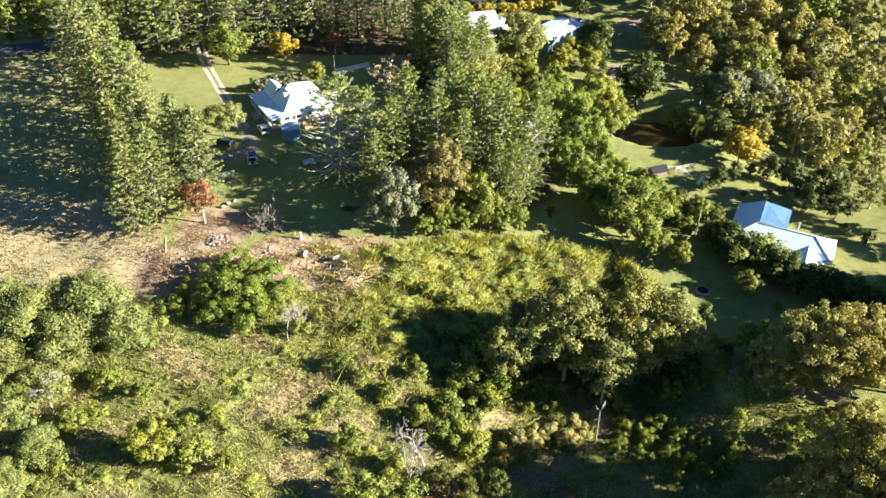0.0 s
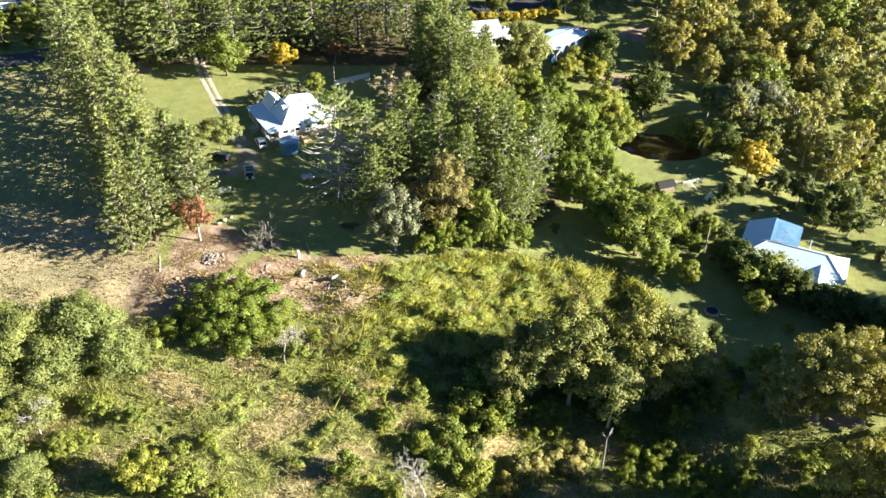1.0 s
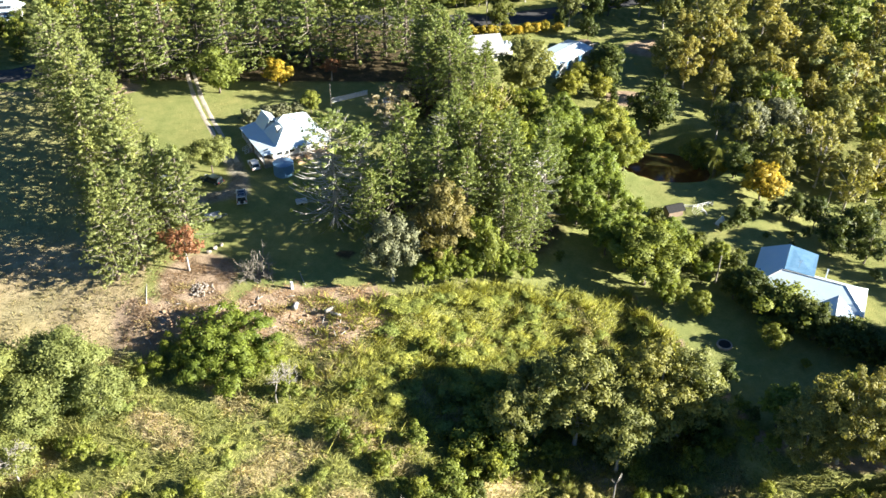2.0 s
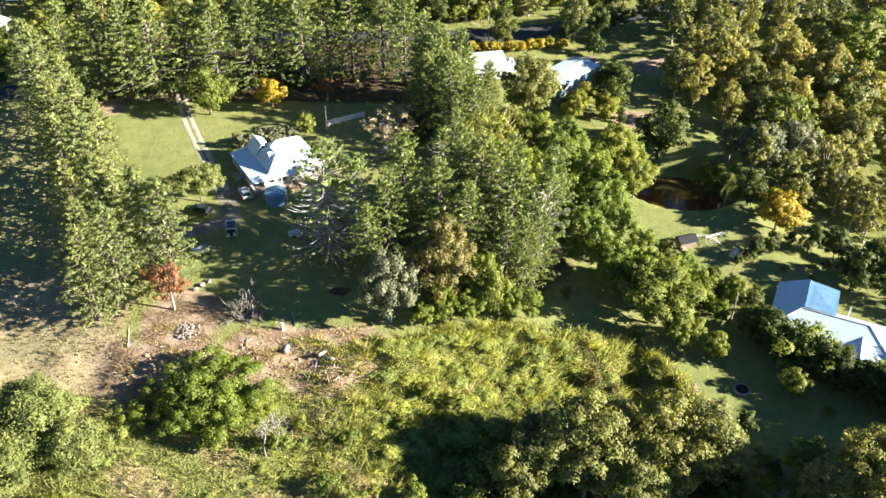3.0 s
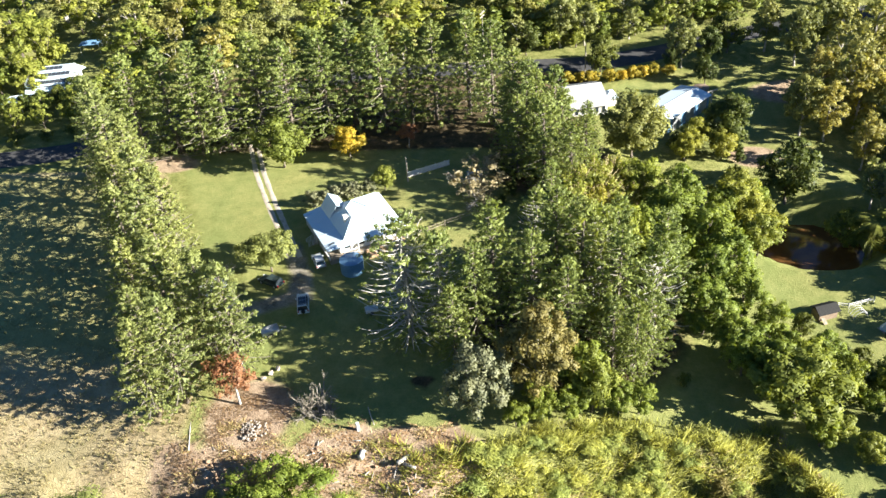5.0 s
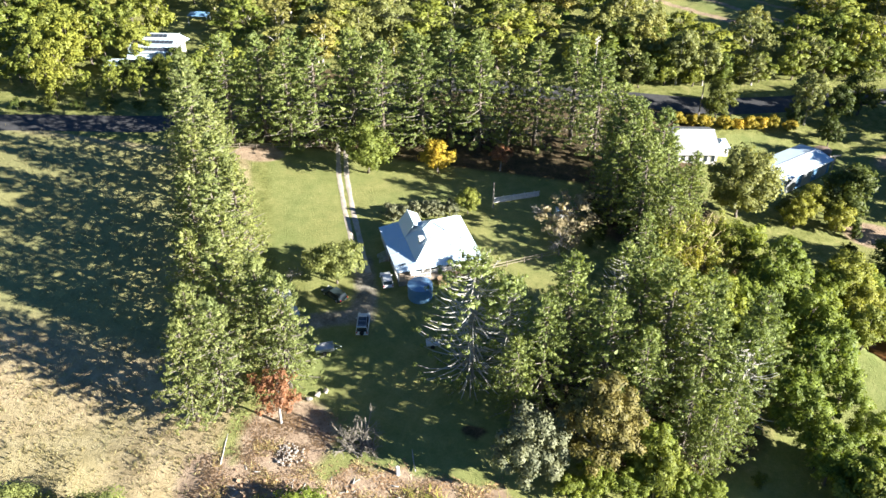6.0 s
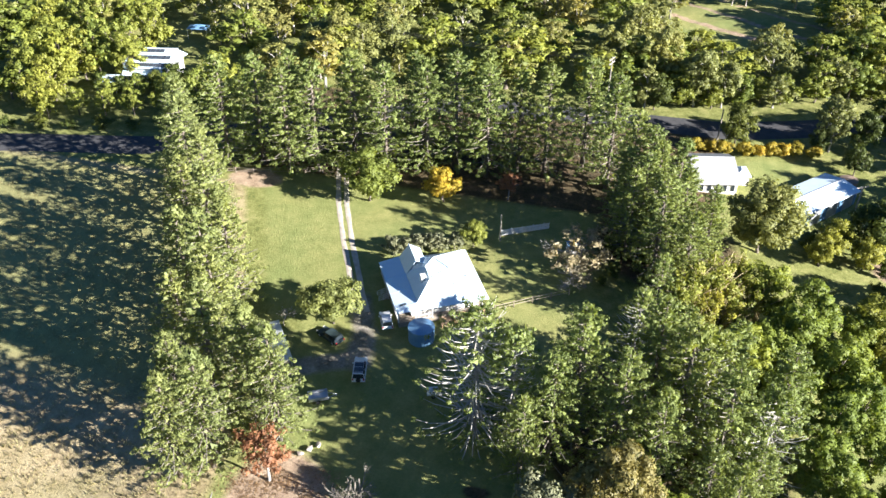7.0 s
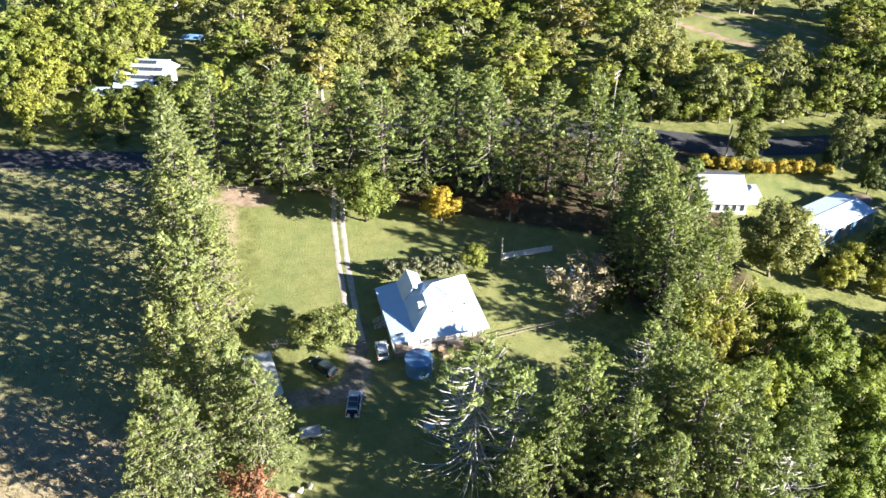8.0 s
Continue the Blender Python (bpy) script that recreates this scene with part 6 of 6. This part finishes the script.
def trailer(name, label, x, y, turn, w, d, h, material):
    t = thing(name, label, "trailer", at_ground(x, y, turn))
    part("deck", Geo().box(-w / 2, -d / 2, 0.45, w / 2, d / 2, 0.55), material, t)
    for x0, y0, x1, y1 in ((-w / 2, -d / 2, w / 2, -d / 2 + 0.04), (-w / 2, d / 2 - 0.04, w / 2, d / 2), (-w / 2, -d / 2, -w / 2 + 0.04, d / 2), (w / 2 - 0.04, -d / 2, w / 2, d / 2)):
        part("side_board", Geo().box(x0, y0, 0.55, x1, y1, 0.55 + h), material, t)
    for s in (-1, 1):
        part("wheel", Geo().tube([(s * (w / 2 + 0.02), -0.1, 0.3), (s * (w / 2 + 0.2), -0.1, 0.3)], [0.3, 0.3], 12), RUBBER, t)
    part("drawbar", Geo().tube([(-w / 3, d / 2, 0.48), (0, d / 2 + 1.1, 0.45)], [0.04, 0.04], 5).tube([(w / 3, d / 2, 0.48), (0, d / 2 + 1.1, 0.45)], [0.04, 0.04], 5).tube([(0, d / 2 + 1.1, 0.45), (0, d / 2 + 1.1, 0.0)], [0.04, 0.04], 5), STEEL, t)


trailer("box_trailer", "grey galvanised box trailer on the shaded grass", -38.6, 136.4, -62, 1.6, 2.6, 0.4, STEEL)
trailer("garden_cart", "pale garden cart standing at the pine's edge", -24.0, 140.8, -70, 1.2, 1.9, 0.35, TIMBER_WHITE)


# ---- fences, poles and wires ----
def screen_fence(x0, y0, x1, y1):
    """A white paling screen."""
    turn = math.degrees(math.atan2(y1 - y0, x1 - x0))
    n = math.hypot(x1 - x0, y1 - y0)
    f = thing("paling_fence", "short white paling fence across the back lawn", "fence", pose(x0, y0, float(land((x0 + x1) / 2, (y0 + y1) / 2)), 0, 0, turn))
    k = 0
    while k * 1.9 <= n + 0.01:
        part("post", Geo().box(k * 1.9 - 0.05, 0.03, -0.4, k * 1.9 + 0.05, 0.13, 1.25), TIMBER_WHITE, f)
        k += 1
    for z in (0.3, 0.95):
        part("rail", Geo().box(0, 0.0, z, n, 0.03, z + 0.08), TIMBER_WHITE, f)
    m = int(n / 0.115)
    for i in range(m):
        part("paling", Geo().box(i * 0.115, -0.03, 0.05, i * 0.115 + 0.095, -0.004, 1.15 + 0.03 * math.sin(i * 1.3)), TIMBER_WHITE, f)


screen_fence(-22.6, 176.8, -15.2, 181.2)


def rail_fence(name, points, label, rails=(0.5, 1.0), gap=2.4, material=None, height=1.15):
    material = material or TIMBER
    f = thing(name, label, "fence", pose(*points[0], float(land(*points[0]))))
    base = Vector((*points[0], float(land(*points[0]))))
    spots = []
    for (ax, ay), (bx, by) in zip(points[:-1], points[1:]):
        n = max(1, round(math.hypot(bx - ax, by - ay) / gap))
        spots += [(ax + (bx - ax) * i / n, ay + (by - ay) * i / n) for i in range(n)]
    spots.append(points[-1])
    at = [Vector((x, y, float(land(x, y)))) - base for x, y in spots]
    for p in at:
        part("post", Geo().box(p.x - 0.07, p.y - 0.07, p.z - 0.4, p.x + 0.07, p.y + 0.07, p.z + height), material, f)
    for p, q in zip(at[:-1], at[1:]):
        for z in rails:
            part("rail", Geo().tube([p + Vector((0, 0, z)), q + Vector((0, 0, z))], [0.05, 0.05], 4), material, f)


rail_fence("rail_fence", [(-19.6, 158.6), (-14.6, 161.8), (-9.6, 164.8)], "weathered timber rail fence beside the homestead")
rail_fence("paddock_fence", [(-86, 181), (-70, 184.5), (-58, 188)], "post and wire fence at the lawn's far corner", (0.4, 0.8, 1.1), 3.0)


def power_pole(x, y, height, arms, label, turn=0):
    p = thing("power_pole", label, "power pole", at_ground(x, y, turn))
    part("pole", Geo().tube([(0, 0, -0.6), (0, 0, height)], [0.16, 0.11], 8), POLE, p)
    for z in arms:
        arm = part("crossarm", Geo().box(-1.2, -0.06, z - 0.07, 1.2, 0.06, z + 0.07), POLE, p)
        for k in (-1.1, -0.45, 0.45, 1.1):
            part("insulator", Geo().tube([(k, 0, z + 0.07), (k, 0, z + 0.25)], [0.05, 0.035], 6), TIMBER_WHITE, arm)


power_pole(-10.6, 222.5, 13.5, (13.0, 12.2), "tall timber power pole with two crossarms", 70)
power_pole(11.6, 221.0, 6.5, (), "leaning timber pole beside the road")
power_pole(46.5, 127.2, 5.5, (), "bare timber pole beside the garden track")
power_pole(73.8, 151.0, 5.0, (), "bare timber pole on the far lawn")
power_pole(36.2, 206.4, 5.0, (4.8,), "timber pole beside the farm shed", 30)
power_pole(-22.4, 175.6, 5.0, (), "slim timber pole at the paling fence")


def wire(a, b, sag, label):
    pts = [Vector(a).lerp(Vector(b), s) - Vector((0, 0, sag * 4 * s * (1 - s))) for s in np.linspace(0, 1, 17)]
    tagged(new("power_line", Geo().tube(pts, [0.02] * 17, 4).mesh("power_line", WIRE)), label, "power line", "overhead power lines")


top = float(land(-10.6, 222.5)) + 13.2
for k in (-1.1, -0.4, 0.4, 1.1):
    wire((-10.6 + 0.34 * k, 222.5 + 0.94 * k, top), (-75.0, 226.0 + k, top + 1.0), 1.4, "black power line strung between poles")


# ---- yard clutter on the bank ----
clutter = random.Random(3)


def log(name, label, x, y, turn, length, r, material, tilt=0.0, lift=0.0):
    g = Geo()
    wob = [clutter.uniform(-0.06, 0.06) for _ in range(4)]
    g.tube([(-length / 2, 0, 0), (-length / 6, wob[0], wob[1]), (length / 6, wob[2], wob[3]), (length / 2, 0, 0)], [r, r * 0.95, r * 0.9, r * 0.8], 8)
    ob = tagged(new(name, g.mesh(name, material, True)), label, "log")
    ob.matrix_basis = pose(x, y, float(land(x, y)) + r * 0.7 + lift, 0, tilt, turn)


log("log", "thick sawn log lying on the earth bank", -16.2, 114.4, 50, 2.2, 0.3, DEADWOOD, 8)
log("log", "second sawn log lying beside the first", -15.4, 113.6, -25, 1.8, 0.24, DEADWOOD)
log("log", "pale stripped log on the bank", -21.6, 114.9, 80, 1.3, 0.42, TWIG_PALE)
log("fallen_pole", "long thin pole lying on the shaded grass", -21.6, 121.8, 112, 5.0, 0.08, DEADWOOD)
log("fallen_pole", "pale bough lying among the grass at the bank", -7.0, 112.5, 15, 4.5, 0.09, TWIG_PALE)
log("fallen_pole", "pale bough lying on the dry slope", -45.0, 117.5, 105, 5.5, 0.08, TWIG_PALE)

post = thing("marker_post", "short thick white painted post on the lawn", "post", at_ground(-22.7, 118.8, 0))
part("shaft", Geo().tube([(0, 0, -0.3), (0, 0, 1.25)], [0.24, 0.22], 10), TIMBER_WHITE, post)
part("top", Geo().tube([(0, 0, 1.25), (0, 0, 1.35)], [0.26, 0.2], 10), TIMBER_WHITE, post)

heap = tagged(new("brush_heap"), "heap of bare dead branches on the yard", "brush heap")
heap.matrix_basis = at_ground(-28.6, 121.2, 0)
for k in range(20):
    g = bare_tree(300 + k, clutter.uniform(2.2, 4.6), 0.5, 4, 2)
    b = part("branch", g, TWIG, heap)
    b.matrix_basis = pose(clutter.uniform(-1.6, 1.6), clutter.uniform(-1.2, 1.4), 0.15, clutter.uniform(35, 95), 0, clutter.uniform(0, 360))
for k, (x, y, r) in enumerate(((0.3, 1.4, -6), (-0.8, 1.6, 7), (0.9, 0.8, -12), (-1.6, 0.6, 14))):
    b = part("branch", bare_tree(330 + k, 5.6 - 0.5 * k, 0.34, 5, 2), TWIG, heap)
    b.matrix_basis = pose(x - 0.3, y - 0.2, 0, r, -r, 40 * k)
for k, (x, y, r) in enumerate(((0.2, 0.8, -4), (-1.0, 1.2, 9), (1.3, 0.4, -14))):
    b = part("branch", Geo().tube([(0, 0, -0.2), (0.1, 0.1, 1.8), (0.3, 0.2, 3.8 + 0.3 * k)], [0.22, 0.17, 0.07], 7), TWIG, heap)
    b.matrix_basis = pose(x, y, 0, r, r, 0)


def rock_mesh(seed, r):
    rng = np.random.default_rng(seed)
    bm = bmesh.new()
    bmesh.ops.create_icosphere(bm, subdivisions=1, radius=r)
    for v in bm.verts:
        v.co *= rng.uniform(0.7, 1.2)
        v.co.z *= 0.7
    m = bpy.data.meshes.new("rock")
    bm.to_mesh(m)
    bm.free()
    return m


ROCKS = {mat.name: [rock_mesh(i, 0.3) for i in range(5)] for mat in (STONE, EARTH)}
for mat in (STONE, EARTH):
    for m in ROCKS[mat.name]:
        m.materials.append(mat)
ring = thing("fire_ring", "round heap of pale stones and ash on bare earth", "fire pit", at_ground(-36.6, 118.4, 0))
for k in range(90):
    a, r = clutter.uniform(0, math.tau), 1.9 * math.sqrt(clutter.random())
    s = part("stone", ROCKS["stone"][k % 5], None, ring)
    s.matrix_basis = pose(r * math.cos(a), r * math.sin(a), 0.45 * (1 - r / 2.0) + 0.05, clutter.uniform(0, 90), 0, clutter.uniform(0, 360)) @ Matrix.Scale(clutter.uniform(0.35, 0.75), 4)
for k in range(70):
    x = clutter.uniform(-43, -11)
    y = float(brow(x)) + clutter.uniform(-4.0, 1.0)
    r = tagged(new("earth_clod", ROCKS["earth"][k % 5]), "clod of brown earth on the bank", "clod", "clods on the bank")
    r.matrix_basis = pose(x, y, float(land(x, y)) + 0.05, clutter.uniform(0, 60), 0, clutter.uniform(0, 360)) @ Matrix.Scale(clutter.uniform(0.3, 1.2), 4)
for k in range(60):
    x = clutter.uniform(-43, -10)
    y = float(brow(x)) + clutter.uniform(-5.0, 1.6)
    log("dead_branch", "broken dead branch lying on the bank", x, y, clutter.uniform(0, 180), clutter.uniform(0.7, 2.6), clutter.uniform(0.025, 0.08), clutter.choice((DEADWOOD, TWIG_PALE)), clutter.uniform(-14, 14))
for x, y in ((-36.6, 128.3), (-37.4, 127.4), (-35.8, 129.2)):
    s = tagged(new("boulder", ROCKS["stone"][int(x) % 5]), "pale boulder beside the pine trees", "boulder", "boulders")
    s.matrix_basis = pose(x, y, float(land(x, y)) + 0.3, 20, 0, clutter.uniform(0, 360)) @ Matrix.Diagonal((1.9, 1.2, 1.3, 1))

# ---- garden by the dam ----
coop = thing("chicken_coop", "dark timber hen house on the garden lawn", "coop", at_ground(43.0, 145.4, 20))
part("wall", Geo().box(-1.5, -1.0, -0.2, 1.5, 1.0, 1.3), TANK_BROWN, coop)
r = Geo().slab([(-1.8, -1.3, 1.3), (1.8, -1.3, 1.3), (1.8, 0, 2.1), (-1.8, 0, 2.1)], 0.06)
part("roof", r.slab([(-1.8, 0, 2.1), (1.8, 0, 2.1), (1.8, 1.3, 1.3), (-1.8, 1.3, 1.3)], 0.06), RUBBER, coop, "dark weathered roof")
part("ramp", Geo().slab([(-1.2, -1.9, 0.0), (-0.6, -1.9, 0.0), (-0.6, -1.0, 0.5), (-1.2, -1.0, 0.5)], 0.04), TIMBER, coop)
trellis = thing("garden_hoop", "low white wire garden hoop on the lawn", "trellis", at_ground(48.2, 144.9, 15))
for k in range(4):
    part("hoop", Geo().tube([(1.1 * math.cos(a), k * 0.55, 1.1 * math.sin(a)) for a in np.linspace(0, math.pi, 9)], [0.035] * 9, 5), TIMBER_WHITE, trellis)
for x, z in ((-1.1, 0.05), (0, 1.1), (1.1, 0.05)):
    part("tie_rod", Geo().tube([(x, 0, z), (x, 1.65, z)], [0.03, 0.03], 5), TIMBER_WHITE, trellis)
rail_fence("garden_rail", [(45.5, 147.2), (47.0, 147.0), (51.0, 148.4)], "low white garden rail by the dam", (0.5, 0.8), 1.2, TIMBER_WHITE, 0.9)
tarp = thing("covered_heap", "heap covered with a pale blue tarpaulin", "tarpaulin", at_ground(51.2, 142.6, 25))
bm = bmesh.new()
bmesh.ops.create_cone(bm, segments=14, radius1=1.1, radius2=0.15, depth=1.7, cap_ends=True)
for v in bm.verts:
    v.co.x *= 1 + 0.12 * math.sin(v.co.y * 9)
    v.co.z += 0.75
m = bpy.data.meshes.new("cover")
bm.to_mesh(m)
bm.free()
m.materials.append(TARP)
part("cover", m, None, tarp)
part("base_board", Geo().box(-1.2, -1.2, -0.3, 1.2, 1.2, 0.02), TIMBER, tarp)
fire = thing("garden_ring", "dark sunken garden ring on the shaded lawn", "garden ring", at_ground(44.8, 113.6, 0))
part("rim", Geo().tube([(0, 0, -0.3), (0, 0, 0.28)], [1.25, 1.2], 20), STONE, fire)
part("soil", Geo().tube([(0, 0, 0.2), (0, 0, 0.32)], [1.0, 0.95], 20), RUBBER, fire, "dark damp soil")
shelter = thing("play_hut", "small pale blue roofed hut beneath a bare tree", "hut", at_ground(-10.6, 175.6, 20))
part("wall", Geo().box(-0.9, -0.8, -0.3, 0.9, 0.8, 1.5), TIMBER_WHITE, shelter)
r = Geo().slab([(-1.1, -1.0, 1.5), (1.1, -1.0, 1.5), (1.1, 0, 2.1), (-1.1, 0, 2.1)], 0.06)
part("roof", r.slab([(-1.1, 0, 2.1), (1.1, 0, 2.1), (1.1, 1.0, 1.5), (-1.1, 1.0, 1.5)], 0.06), SHEET_BLUE, shelter)
